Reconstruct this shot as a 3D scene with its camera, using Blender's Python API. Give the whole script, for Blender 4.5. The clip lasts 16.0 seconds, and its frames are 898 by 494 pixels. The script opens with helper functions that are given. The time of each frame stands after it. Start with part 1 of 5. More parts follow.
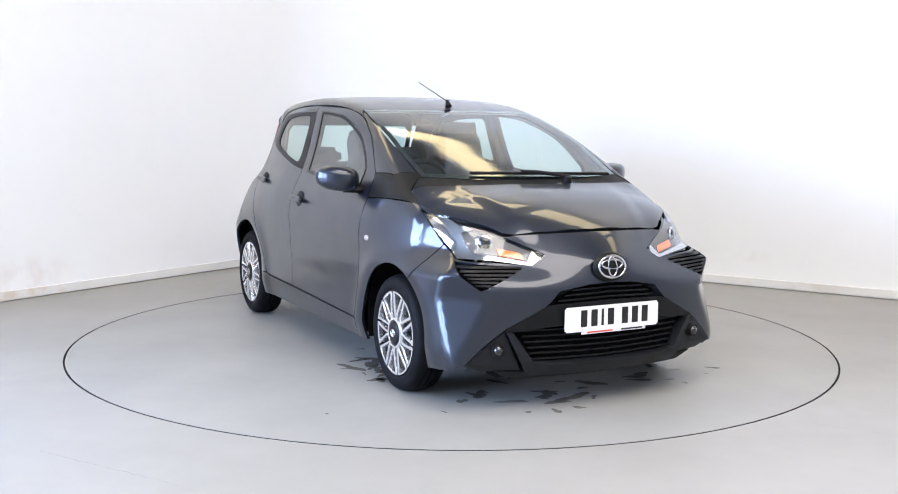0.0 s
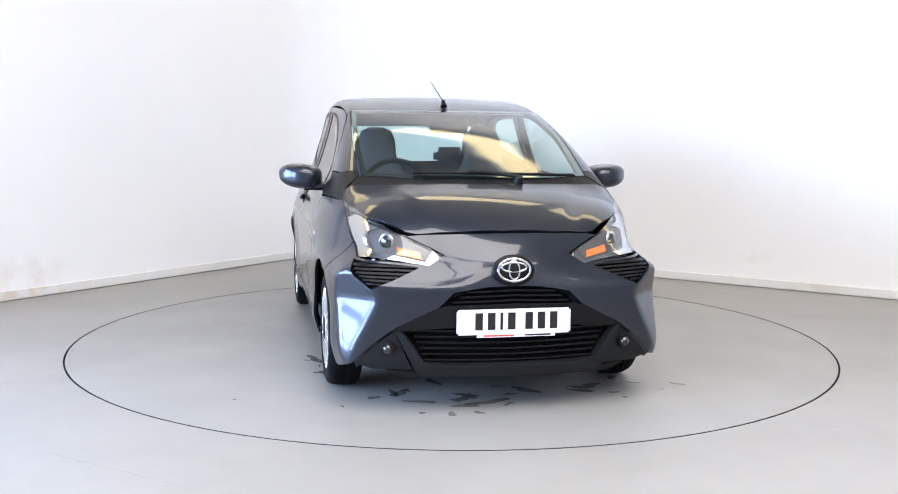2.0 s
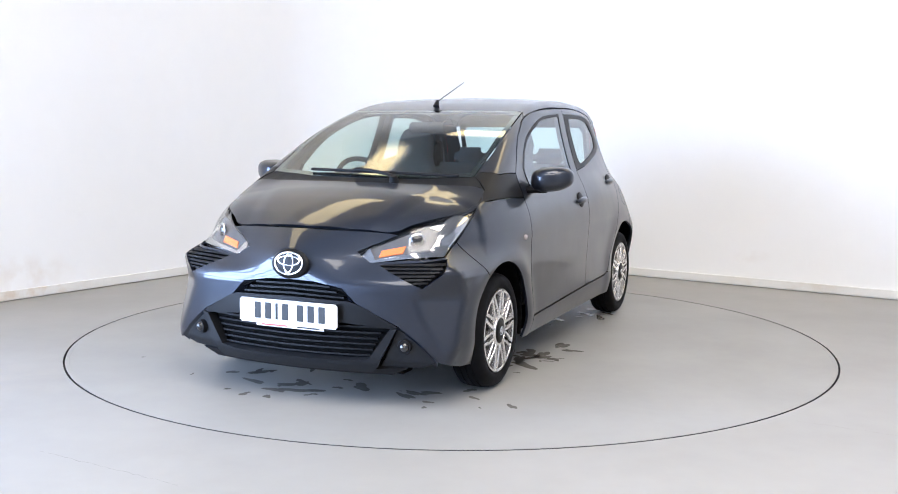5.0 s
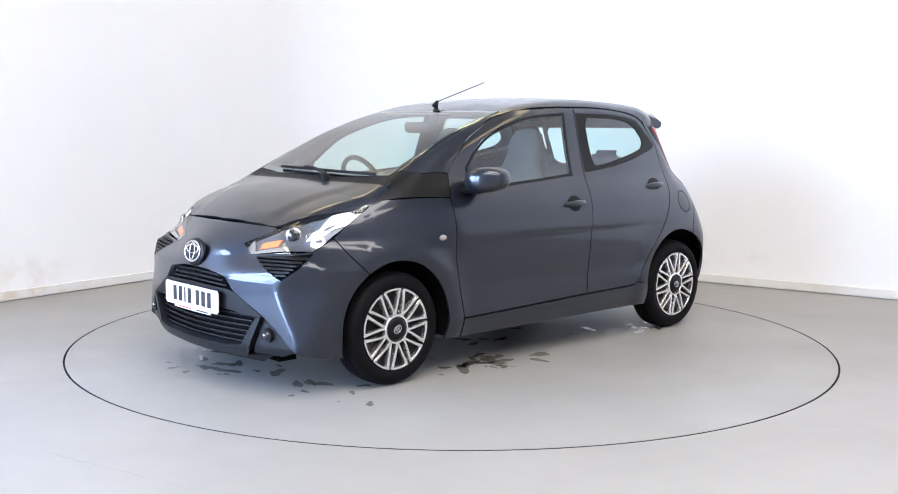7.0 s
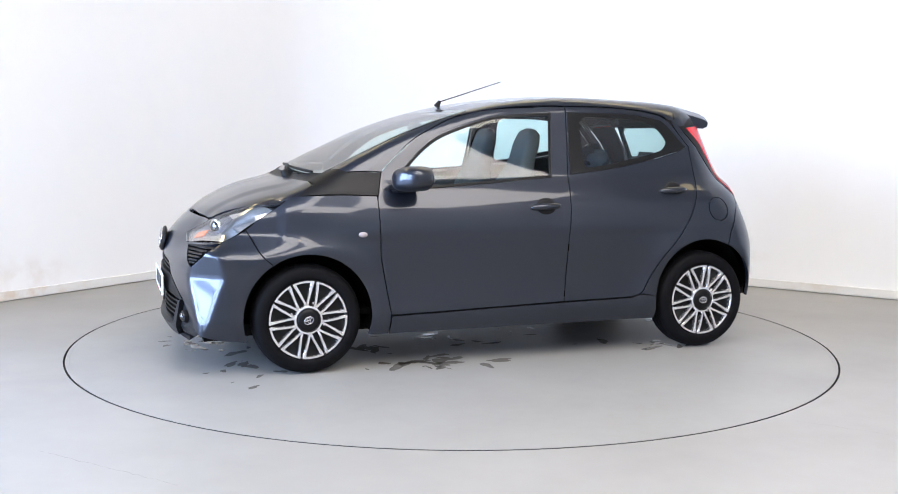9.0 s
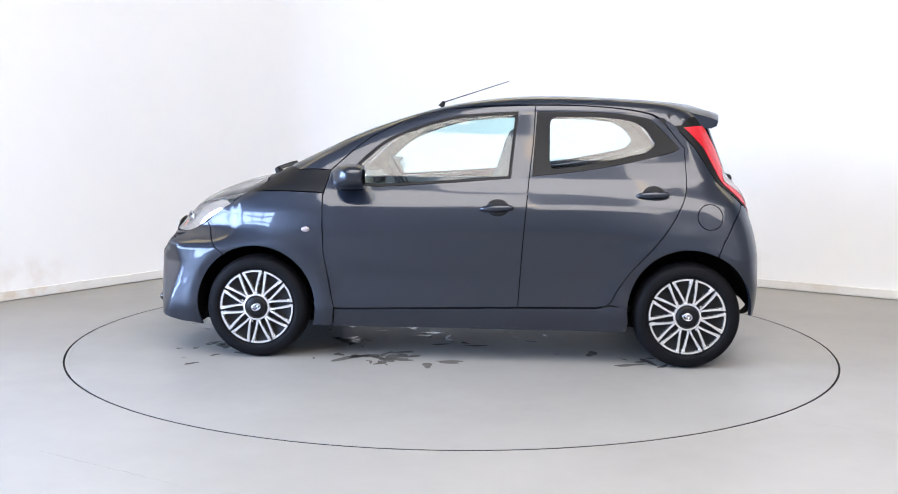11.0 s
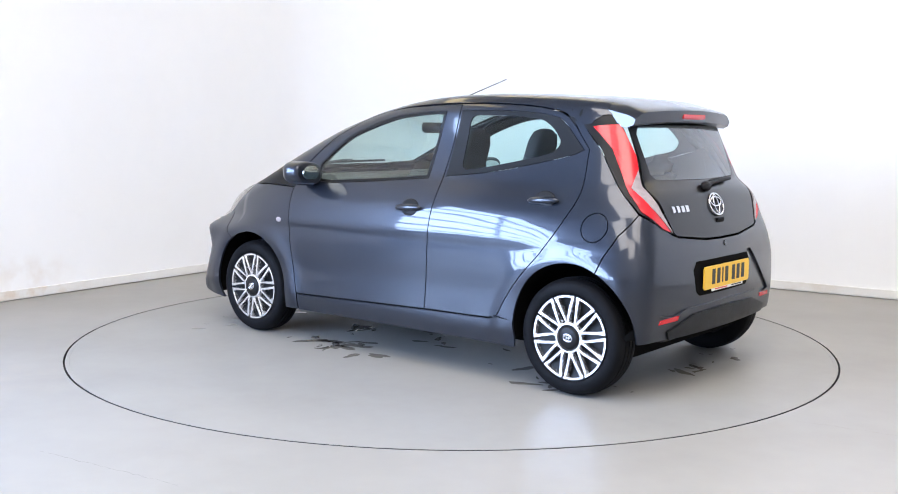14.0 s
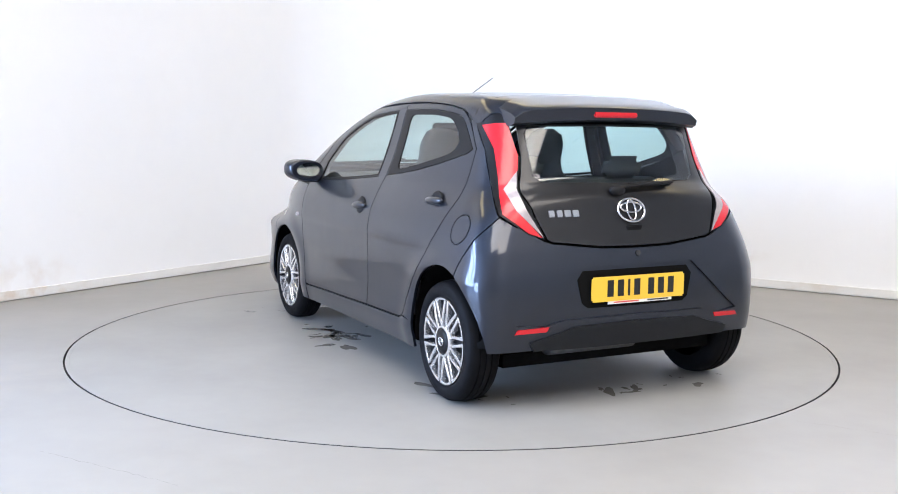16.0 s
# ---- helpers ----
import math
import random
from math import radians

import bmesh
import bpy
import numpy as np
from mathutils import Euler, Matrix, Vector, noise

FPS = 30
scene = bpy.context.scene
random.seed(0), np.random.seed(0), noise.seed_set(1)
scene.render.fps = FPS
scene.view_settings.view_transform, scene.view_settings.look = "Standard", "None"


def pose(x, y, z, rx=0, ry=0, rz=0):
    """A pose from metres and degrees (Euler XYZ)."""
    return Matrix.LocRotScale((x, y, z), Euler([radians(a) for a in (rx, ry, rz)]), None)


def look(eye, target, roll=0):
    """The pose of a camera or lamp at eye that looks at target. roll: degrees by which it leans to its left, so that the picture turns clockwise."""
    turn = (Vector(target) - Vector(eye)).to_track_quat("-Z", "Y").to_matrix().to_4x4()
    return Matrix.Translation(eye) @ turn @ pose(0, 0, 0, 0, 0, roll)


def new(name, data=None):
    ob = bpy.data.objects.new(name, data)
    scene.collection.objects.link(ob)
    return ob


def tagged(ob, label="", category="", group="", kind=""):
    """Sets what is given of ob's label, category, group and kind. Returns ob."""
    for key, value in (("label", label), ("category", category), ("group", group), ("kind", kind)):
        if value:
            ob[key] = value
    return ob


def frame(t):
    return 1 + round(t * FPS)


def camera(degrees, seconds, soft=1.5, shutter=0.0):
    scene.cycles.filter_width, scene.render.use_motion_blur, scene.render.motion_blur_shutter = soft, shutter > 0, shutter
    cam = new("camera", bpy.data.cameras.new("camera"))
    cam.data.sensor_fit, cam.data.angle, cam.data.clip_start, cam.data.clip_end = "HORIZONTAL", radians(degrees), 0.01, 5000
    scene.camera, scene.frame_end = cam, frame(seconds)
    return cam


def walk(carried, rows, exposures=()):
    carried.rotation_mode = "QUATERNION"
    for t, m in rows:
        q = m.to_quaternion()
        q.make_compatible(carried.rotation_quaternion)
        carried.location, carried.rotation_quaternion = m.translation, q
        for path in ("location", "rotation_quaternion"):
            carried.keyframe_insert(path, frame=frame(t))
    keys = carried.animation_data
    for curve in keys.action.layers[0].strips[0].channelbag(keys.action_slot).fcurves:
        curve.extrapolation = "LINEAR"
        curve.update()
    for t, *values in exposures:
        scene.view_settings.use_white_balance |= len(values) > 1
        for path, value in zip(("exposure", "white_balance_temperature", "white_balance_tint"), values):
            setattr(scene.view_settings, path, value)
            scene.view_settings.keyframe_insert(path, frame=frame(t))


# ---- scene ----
# ---------------------------------------------------------------- camera
EYE = (0.0, -6.137, 1.2665)
AIM = (-0.0201, 0.0, 0.5537)
cam = camera(47.8, 16.0, soft=1.0)
STILL = look(EYE, AIM, 0.54)
walk(cam, [(0.0, STILL), (16.0, STILL)], exposures=[(0.0, 1.18, 5460, 21), (16.0, 1.18, 5460, 21)])

# ---------------------------------------------------------------- light
CORNER = Vector((-1.015, 4.46, 0.0))        # where the two visible walls would meet
ALONG_L = Vector((-0.55, -0.835, 0.0)).normalized()   # left wall, away from the corner
ALONG_R = Vector((0.835, -0.55, 0.0)).normalized()    # right wall, away from the corner
ROOM_L, ROOM_R, ROOM_H = 13.0, 11.0, 5.6

world = bpy.data.worlds.new("sky")
scene.world = world
world.use_nodes = True
sky = world.node_tree.nodes.new("ShaderNodeTexSky")
sky.sky_type, sky.sun_disc = "NISHITA", False
sky.sun_elevation, sky.sun_rotation = radians(35), radians(120)
bg = world.node_tree.nodes["Background"]
bg.inputs["Strength"].default_value = 0.15
world.node_tree.links.new(sky.outputs[0], bg.inputs[0])


def room_point(a, b, z=0.0):
    """a metres along the left wall, b metres along the right wall, from the corner."""
    return CORNER + ALONG_L * a + ALONG_R * b + Vector((0, 0, z))


def area_lamp(name, where, target, width, height, power, colour):
    data = bpy.data.lights.new(name, "AREA")
    data.shape, data.size, data.size_y, data.energy, data.color = "RECTANGLE", width, height, power, colour
    ob = new(name, data)
    ob.matrix_world = look(where, target)
    return ob


DOOR_A0, DOOR_A1, DOOR_H = 6.8, 12.6, 3.4      # daylight opening in the left wall
SIDE_B0, SIDE_B1 = 0.15, 2.45                   # daylight opening in the wall behind
area_lamp("daylight", room_point((DOOR_A0 + DOOR_A1) / 2, -0.05, 1.9), room_point((DOOR_A0 + DOOR_A1) / 2, 4, 1.9),
          DOOR_A1 - DOOR_A0 - 0.2, DOOR_H - 0.3, 640, (0.66, 0.83, 1.0))
area_lamp("daylight", room_point(ROOM_L + 0.05, (SIDE_B0 + SIDE_B1) / 2, 1.75), room_point(4, (SIDE_B0 + SIDE_B1) / 2, 1.75),
          SIDE_B1 - SIDE_B0, DOOR_H - 0.2, 280, (0.66, 0.83, 1.0))
# Unseen broad panels, added as soft fill for the floor and walls.
LAMPS = [(a, b) for a in (5.4, 9.2) for b in (5.6, 9.0)]
STRIPS = [(0.6, 2.2), (0.6, 4.8), (0.6, 7.4), (2.6, 0.6), (5.2, 0.6)]     # wall-top tubes
for a, b in LAMPS:
    area_lamp("ceiling_fill", room_point(a, b, ROOM_H - 0.16), room_point(a, b, 0), 3.0, 3.0, 80, (1.0, 0.88, 0.66))


# ---------------------------------------------------------------- materials
def material(name, colour, rough=0.5, metal=0.0, spread=0.0, scale=8.0, bump=0.0, bump_scale=60.0, coat=0.0,
             coat_rough=0.05, second=None, emit=0.0, spec=0.5):
    m = bpy.data.materials.new(name)
    m.use_nodes = True
    nt = m.node_tree
    b = nt.nodes["Principled BSDF"]
    b.inputs["Roughness"].default_value, b.inputs["Metallic"].default_value = rough, metal
    b.inputs["Coat Weight"].default_value, b.inputs["Coat Roughness"].default_value = coat, coat_rough
    b.inputs["Specular IOR Level"].default_value = spec
    b.inputs["Base Color"].default_value = (*colour, 1)
    if emit:
        b.inputs["Emission Color"].default_value = (*colour, 1)
        b.inputs["Emission Strength"].default_value = emit
    if spread or bump:
        tc = nt.nodes.new("ShaderNodeTexCoord")
    if spread:
        n1 = nt.nodes.new("ShaderNodeTexNoise")
        n1.inputs["Scale"].default_value, n1.inputs["Detail"].default_value = scale, 6
        n2 = nt.nodes.new("ShaderNodeTexNoise")
        n2.inputs["Scale"].default_value, n2.inputs["Detail"].default_value = scale * 9, 3
        add = nt.nodes.new("ShaderNodeMath")
        add.operation = "MULTIPLY_ADD"
        add.inputs[1].default_value = 0.35
        nt.links.new(tc.outputs["Object"], n1.inputs["Vector"])
        nt.links.new(tc.outputs["Object"], n2.inputs["Vector"])
        nt.links.new(n2.outputs["Fac"], add.inputs[0])
        nt.links.new(n1.outputs["Fac"], add.inputs[2])
        ramp = nt.nodes.new("ShaderNodeValToRGB")
        ramp.color_ramp.elements[0].position, ramp.color_ramp.elements[1].position = 0.4, 0.95
        other = second or tuple(c * (1 - spread) for c in colour)
        ramp.color_ramp.elements[0].color, ramp.color_ramp.elements[1].color = (*other, 1), (*colour, 1)
        nt.links.new(add.outputs[0], ramp.inputs[0])
        nt.links.new(ramp.outputs[0], b.inputs["Base Color"])
        rr = nt.nodes.new("ShaderNodeMapRange")
        rr.inputs["To Min"].default_value, rr.inputs["To Max"].default_value = rough * 1.25, rough * 0.8
        nt.links.new(n1.outputs["Fac"], rr.inputs["Value"])
        nt.links.new(rr.outputs[0], b.inputs["Roughness"])
    if bump:
        n3 = nt.nodes.new("ShaderNodeTexNoise")
        n3.inputs["Scale"].default_value, n3.inputs["Detail"].default_value = bump_scale, 4
        nt.links.new(tc.outputs["Object"], n3.inputs["Vector"])
        bp = nt.nodes.new("ShaderNodeBump")
        bp.inputs["Strength"].default_value, bp.inputs["Distance"].default_value = bump, 0.002
        nt.links.new(n3.outputs["Fac"], bp.inputs["Height"])
        nt.links.new(bp.outputs[0], b.inputs["Normal"])
    return m


MAT = {
    "wall": material("wall_paint", (0.87, 0.87, 0.87), 0.65, spread=0.04, scale=0.7, bump=0.15, bump_scale=25),
    "back": material("back_wall_paint", (0.36, 0.36, 0.36), 0.7, spread=0.08, scale=0.7),
    "ceiling": material("ceiling_sheet", (0.28, 0.28, 0.28), 0.7, spread=0.1, scale=0.5),
    "floor": material("floor_paint", (0.302, 0.292, 0.268), 0.42, spread=0.16, scale=0.8, bump=0.06, bump_scale=90, spec=0.4),
    "table": material("turntable_paint", (0.290, 0.284, 0.263), 0.44, spread=0.12, scale=1.3, bump=0.06, bump_scale=90, spec=0.4),
    "skirt": material("skirting_paint", (0.78, 0.77, 0.74), 0.5, spread=0.08, scale=2.0),
    "gap": material("gap_black", (0.012, 0.012, 0.013), 0.6),
    "tube": material("lamp_glow", (1.0, 0.88, 0.62), 0.5, emit=0.6),
    "yellow_tube": material("yellow_glow", (1.0, 0.78, 0.36), 0.5, emit=2.2),
    "lampcase": material("lamp_case", (0.7, 0.7, 0.7), 0.4),
    "shutter": material("door_frame_metal", (0.35, 0.37, 0.40), 0.4, metal=0.6),
    "crack": material("crack_dirt", (0.20, 0.19, 0.18), 0.8),
    "yard": material("yard_asphalt", (0.10, 0.10, 0.10), 0.8, spread=0.3, scale=2.0),
}


# ---------------------------------------------------------------- mesh helpers
def link(name, bm, mat, parent=None, label="", smooth=False):
    me = bpy.data.meshes.new(name)
    bm.normal_update()
    bm.to_mesh(me)
    bm.free()
    me.materials.append(mat)
    if smooth:
        for p in me.polygons:
            p.use_smooth = True
    ob = new(name, me)
    if parent:
        ob.parent = parent
    return tagged(ob, label)


def part(name, bm, mat, parent, label="", smooth=False):
    return link(name, bm, mat, parent, label, smooth)


def box(bm, size, m):
    return bmesh.ops.create_cube(bm, size=1, matrix=m @ Matrix.Diagonal((*size, 1)))


def prism(bm, outline, z0, z1):
    """A closed upright prism over a plan outline (counter-clockwise)."""
    low = [bm.verts.new((x, y, z0)) for x, y in outline]
    high = [bm.verts.new((x, y, z1)) for x, y in outline]
    n = len(outline)
    for i in range(n):
        j = (i + 1) % n
        bm.faces.new((low[i], low[j], high[j], high[i]))
    bm.faces.new(high)
    bm.faces.new(low[::-1])


# ---------------------------------------------------------------- room
R_TABLE = 2.239


def wall_run(bm, off0, off1, z0, z1, a_len, b_len, radius=1.1):
    """The two visible walls as one bent strip between two offsets from the wall line, with a rounded corner."""
    pts = []
    for off in (off0, off1):
        row = [room_point(a_len, off)]
        r = radius - off
        c = (radius, radius)
        for k in range(17):
            t = k / 16 * math.pi / 2
            row.append(room_point(c[0] - r * math.sin(t), c[1] - r * math.cos(t)))
        row.append(room_point(off, b_len))
        pts.append(row)
    outline = [(p.x, p.y) for p in pts[0]] + [(p.x, p.y) for p in reversed(pts[1])]
    n = len(pts[0])
    rows = [[[bm.verts.new((p.x, p.y, z)) for p in row] for row in pts] for z in (z0, z1)]
    for i in range(n - 1):
        for quad in ((rows[0][0][i], rows[0][0][i + 1], rows[1][0][i + 1], rows[1][0][i]),
                     (rows[0][1][i + 1], rows[0][1][i], rows[1][1][i], rows[1][1][i + 1]),
                     (rows[1][0][i], rows[1][0][i + 1], rows[1][1][i + 1], rows[1][1][i]),
                     (rows[0][0][i + 1], rows[0][0][i], rows[0][1][i], rows[0][1][i + 1])):
            bm.faces.new(quad)
    for e in (0, n - 1):
        bm.faces.new((rows[0][0][e], rows[0][1][e], rows[1][1][e], rows[1][0][e]))
    bmesh.ops.recalc_face_normals(bm, faces=bm.faces)


def slab(name, a0, a1, b0, b1, z0, z1, mat):
    bm = bmesh.new()
    corners = [room_point(a, b) for a, b in ((a0, b0), (a0, b1), (a1, b1), (a1, b0))]
    prism(bm, [(c.x, c.y) for c in corners], z0, z1)
    bmesh.ops.recalc_face_normals(bm, faces=bm.faces)
    return link(name, bm, mat)


def build_room():
    bm = bmesh.new()
    wall_run(bm, 0.0, -0.2, 0.0, ROOM_H, DOOR_A0, ROOM_R)
    walls = link("wall_north", bm, MAT["wall"])
    for p in walls.data.polygons:
        p.use_smooth = abs(p.normal.z) < 0.5
    walls.data.set_sharp_from_angle(angle=radians(40))
    tagged(walls, "white painted studio wall with a rounded corner and faint scuffs", "wall", kind="structure")
    bm = bmesh.new()
    wall_run(bm, 0.018, 0.0, 0.007, 0.070, DOOR_A0, ROOM_R)
    skirt = link("baseboard", bm, MAT["skirt"])
    tagged(skirt, "white painted skirting board along the wall foot", "baseboard", kind="structure")
    for nm, args in (("wall_west", (DOOR_A1, ROOM_L, -0.2, 0.0, 0, ROOM_H)),
                     ("wall_south", (ROOM_L, ROOM_L + 0.2, SIDE_B1, ROOM_R + 0.2, 0, ROOM_H)),
                     ("wall_corner", (ROOM_L, ROOM_L + 0.2, -0.2, SIDE_B0, 0, ROOM_H)),
                     ("wall_header", (ROOM_L, ROOM_L + 0.2, SIDE_B0, SIDE_B1, DOOR_H, ROOM_H)),
                     ("wall_east", (-0.2, ROOM_L, ROOM_R, ROOM_R + 0.2, 0, ROOM_H)),
                     ("wall_lintel", (DOOR_A0, DOOR_A1, -0.2, 0.0, DOOR_H, ROOM_H))):
        tagged(slab(nm, *args, MAT["back"]), "plain pale painted wall behind the camera", "wall", kind="structure")
    tagged(slab("ceiling", -0.2, ROOM_L + 0.2, -0.2, ROOM_R + 0.2, ROOM_H, ROOM_H + 0.2, MAT["ceiling"]),
           "plain grey sheet ceiling", "ceiling", kind="structure")
    # floor with a round hole for the turntable
    bm = bmesh.new()
    n = 128
    ring = [bm.verts.new((R_TABLE * math.cos(2 * math.pi * k / n), R_TABLE * math.sin(2 * math.pi * k / n), 0)) for k in range(n)]
    lip = [bm.verts.new((v.co.x, v.co.y, -0.03)) for v in ring]
    outer = []
    for k in range(n):
        a = 2 * math.pi * k / n
        outer.append(bm.verts.new((40 * math.cos(a), 40 * math.sin(a), 0)))
    for k in range(n):
        j = (k + 1) % n
        bm.faces.new((ring[k], outer[k], outer[j], ring[j]))
        bm.faces.new((lip[k], ring[k], ring[j], lip[j]))
    floor = link("floor", bm, MAT["floor"])
    floor.data.materials.append(MAT["gap"])
    for p in floor.data.polygons:
        p.material_index = 0 if abs(p.normal.z) > 0.5 else 1
    tagged(floor, "grey painted concrete floor with faint stains and cracks", "floor", kind="structure")
    bm = bmesh.new()
    bmesh.ops.create_circle(bm, cap_ends=True, radius=R_TABLE + 0.02, segments=96, matrix=pose(0, 0, -0.03))
    tagged(link("floor_pit", bm, MAT["gap"]), "dark pit beneath the turntable", "floor", kind="structure")


def build_turntable():
    bm = bmesh.new()
    n = 160
    r = R_TABLE - 0.011
    prism(bm, [(r * math.cos(2 * math.pi * k / n), r * math.sin(2 * math.pi * k / n)) for k in range(n)], -0.025, 0.0)
    bmesh.ops.bevel(bm, geom=[e for e in bm.edges if all(v.co.z > -0.001 for v in e.verts)], offset=0.004, segments=2, affect="EDGES")
    ob = link("turntable", bm, MAT["table"])
    ob.data.materials.append(MAT["gap"])
    for p in ob.data.polygons:
        p.material_index = 0 if abs(p.normal.z) > 0.3 else 1
    bm = bmesh.new()
    rows = []
    for k in range(n):
        a = 2 * math.pi * k / n
        rows.append([bm.verts.new((q * math.cos(a), q * math.sin(a), z)) for q, z in ((r - 0.022, 0.0003), (r - 0.021, 0.0012), (r - 0.005, 0.0012), (r - 0.004, 0.0003))])
    for k in range(n):
        for j in range(3):
            bm.faces.new((rows[k][j], rows[(k + 1) % n][j], rows[(k + 1) % n][j + 1], rows[k][j + 1]))
    bmesh.ops.recalc_face_normals(bm, faces=bm.faces)
    part("edge_band", bm, MAT["table"], ob, "worn painted edge band")
    return tagged(ob, "round grey painted vehicle turntable set flush in the floor", "turntable")


def stain(mat, where, size, colour, amount):
    """An irregular rub or rust mark with its own shape on a painted surface."""
    nt = mat.node_tree
    b = nt.nodes["Principled BSDF"]
    src = b.inputs["Base Color"].links[0].from_socket
    tc = nt.nodes.new("ShaderNodeTexCoord")
    mp = nt.nodes.new("ShaderNodeMapping")
    mp.vector_type = "TEXTURE"
    mp.inputs["Location"].default_value, mp.inputs["Scale"].default_value = where, size
    nt.links.new(tc.outputs["Object"], mp.inputs["Vector"])
    ln = nt.nodes.new("ShaderNodeVectorMath")
    ln.operation = "LENGTH"
    nt.links.new(mp.outputs[0], ln.inputs[0])
    fall = nt.nodes.new("ShaderNodeMapRange")
    fall.inputs["From Min"].default_value, fall.inputs["From Max"].default_value = 1.0, 0.1
    fall.inputs["To Max"].default_value = amount
    nt.links.new(ln.outputs["Value"], fall.inputs["Value"])
    nz = nt.nodes.new("ShaderNodeTexNoise")
    nz.inputs["Scale"].default_value, nz.inputs["Detail"].default_value = 7, 6
    nt.links.new(tc.outputs["Object"], nz.inputs["Vector"])
    cut = nt.nodes.new("ShaderNodeMapRange")
    cut.inputs["From Min"].default_value, cut.inputs["From Max"].default_value = 0.42, 0.68
    nt.links.new(nz.outputs["Fac"], cut.inputs["Value"])
    mul = nt.nodes.new("ShaderNodeMath")
    mul.operation = "MULTIPLY"
    nt.links.new(fall.outputs[0], mul.inputs[0])
    nt.links.new(cut.outputs[0], mul.inputs[1])
    mix = nt.nodes.new("ShaderNodeMix")
    mix.data_type = "RGBA"
    mix.inputs[7].default_value = (*colour, 1)
    nt.links.new(mul.outputs[0], mix.inputs[0])
    nt.links.new(src, mix.inputs[6])
    nt.links.new(mix.outputs[2], b.inputs["Base Color"])


stain(MAT["wall"], (-3.15, 1.25, 0.17), (0.45, 0.45, 0.20), (0.55, 0.42, 0.28), 0.28)
stain(MAT["wall"], (-2.95, 1.65, 0.62), (0.12, 0.12, 0.08), (0.50, 0.44, 0.36), 0.25)
stain(MAT["wall"], (2.6, 2.4, 0.25), (0.35, 0.35, 0.10), (0.55, 0.45, 0.34), 0.5)
stain(MAT["skirt"], (-3.15, 1.25, 0.05), (0.6, 0.6, 0.2), (0.55, 0.40, 0.26), 0.8)
stain(MAT["skirt"], (2.9, 2.1, 0.05), (0.7, 0.5, 0.2), (0.50, 0.40, 0.30), 0.6)
stain(MAT["floor"], (-2.6, -1.2, 0.0), (0.9, 0.5, 1.0), (0.40, 0.34, 0.26), 0.35)
stain(MAT["floor"], (2.7, -1.3, 0.0), (0.8, 0.5, 1.0), (0.33, 0.31, 0.29), 0.4)


def build_cracks():
    """Hairline cracks in the painted floor."""
    rng = random.Random(3)
    bm = bmesh.new()
    for (x0, y0), (x1, y1), w in (((-1.60, -2.30), (-0.97, -2.66), 0.0022), ((1.52, -1.76), (2.1, -2.10), 0.0016), ((1.38, 1.93), (1.64, 1.74), 0.003)):
        n = 26
        rows = []
        for i in range(n + 1):
            t = i / n
            jx, jy = rng.uniform(-0.006, 0.006), rng.uniform(-0.006, 0.006)
            ww = w * rng.uniform(0.3, 1.2)
            rows.append([bm.verts.new((x0 + (x1 - x0) * t + jx, y0 + (y1 - y0) * t + jy + s * ww, 0.0006)) for s in (-0.5, 0.5)])
        for a, b in zip(rows, rows[1:]):
            bm.faces.new((a[0], b[0], b[1], a[1]))
    tagged(link("floor_cracks", bm, MAT["crack"]), "hairline cracks in the grey floor paint", "crack", kind="stuff")


def build_lamps():
    # cases and glowing faces of the added fill panels
    for a, b in LAMPS:
        m = look(room_point(a, b, ROOM_H), room_point(a, b, 0))
        base = new("ceiling_fill_panel")
        base.matrix_world = m
        bm = bmesh.new()
        box(bm, (3.2, 3.2, 0.10), pose(0, 0, -0.05))
        part("housing", bm, MAT["lampcase"], base)
        bm = bmesh.new()
        box(bm, (3.0, 3.0, 0.03), pose(0, 0, -0.117))
        part("diffuser", bm, MAT["tube"], base, "warm glowing diffuser")
        tagged(base, "broad warm fill panel in a white metal case, added unseen under the ceiling", "ceiling light", group="ceiling lights")
    for a, b in STRIPS:
        base = new("wall_light")
        turn = ALONG_R if a < 1 else ALONG_L
        base.matrix_world = Matrix.Translation(room_point(a, b, 4.9)) @ pose(0, 0, 0, 0, 0, math.degrees(math.atan2(turn.y, turn.x)))
        bm = bmesh.new()
        box(bm, (2.3, 0.51, 0.08), pose(0, 0, 0.06))
        part("housing", bm, MAT["lampcase"], base)
        bm = bmesh.new()
        box(bm, (2.2, 0.45, 0.05), pose(0, 0, -0.01))
        part("diffuser", bm, MAT["yellow_tube"], base, "yellow glowing diffuser")
        bm = bmesh.new()
        box(bm, (0.03, 0.03, ROOM_H - 5.0), pose(0, 0, (ROOM_H - 5.0) / 2 + 0.10))
        part("hanger", bm, MAT["lampcase"], base)
        tagged(base, "long yellow tube light hung from the ceiling beside the wall", "tube light", group="tube lights")


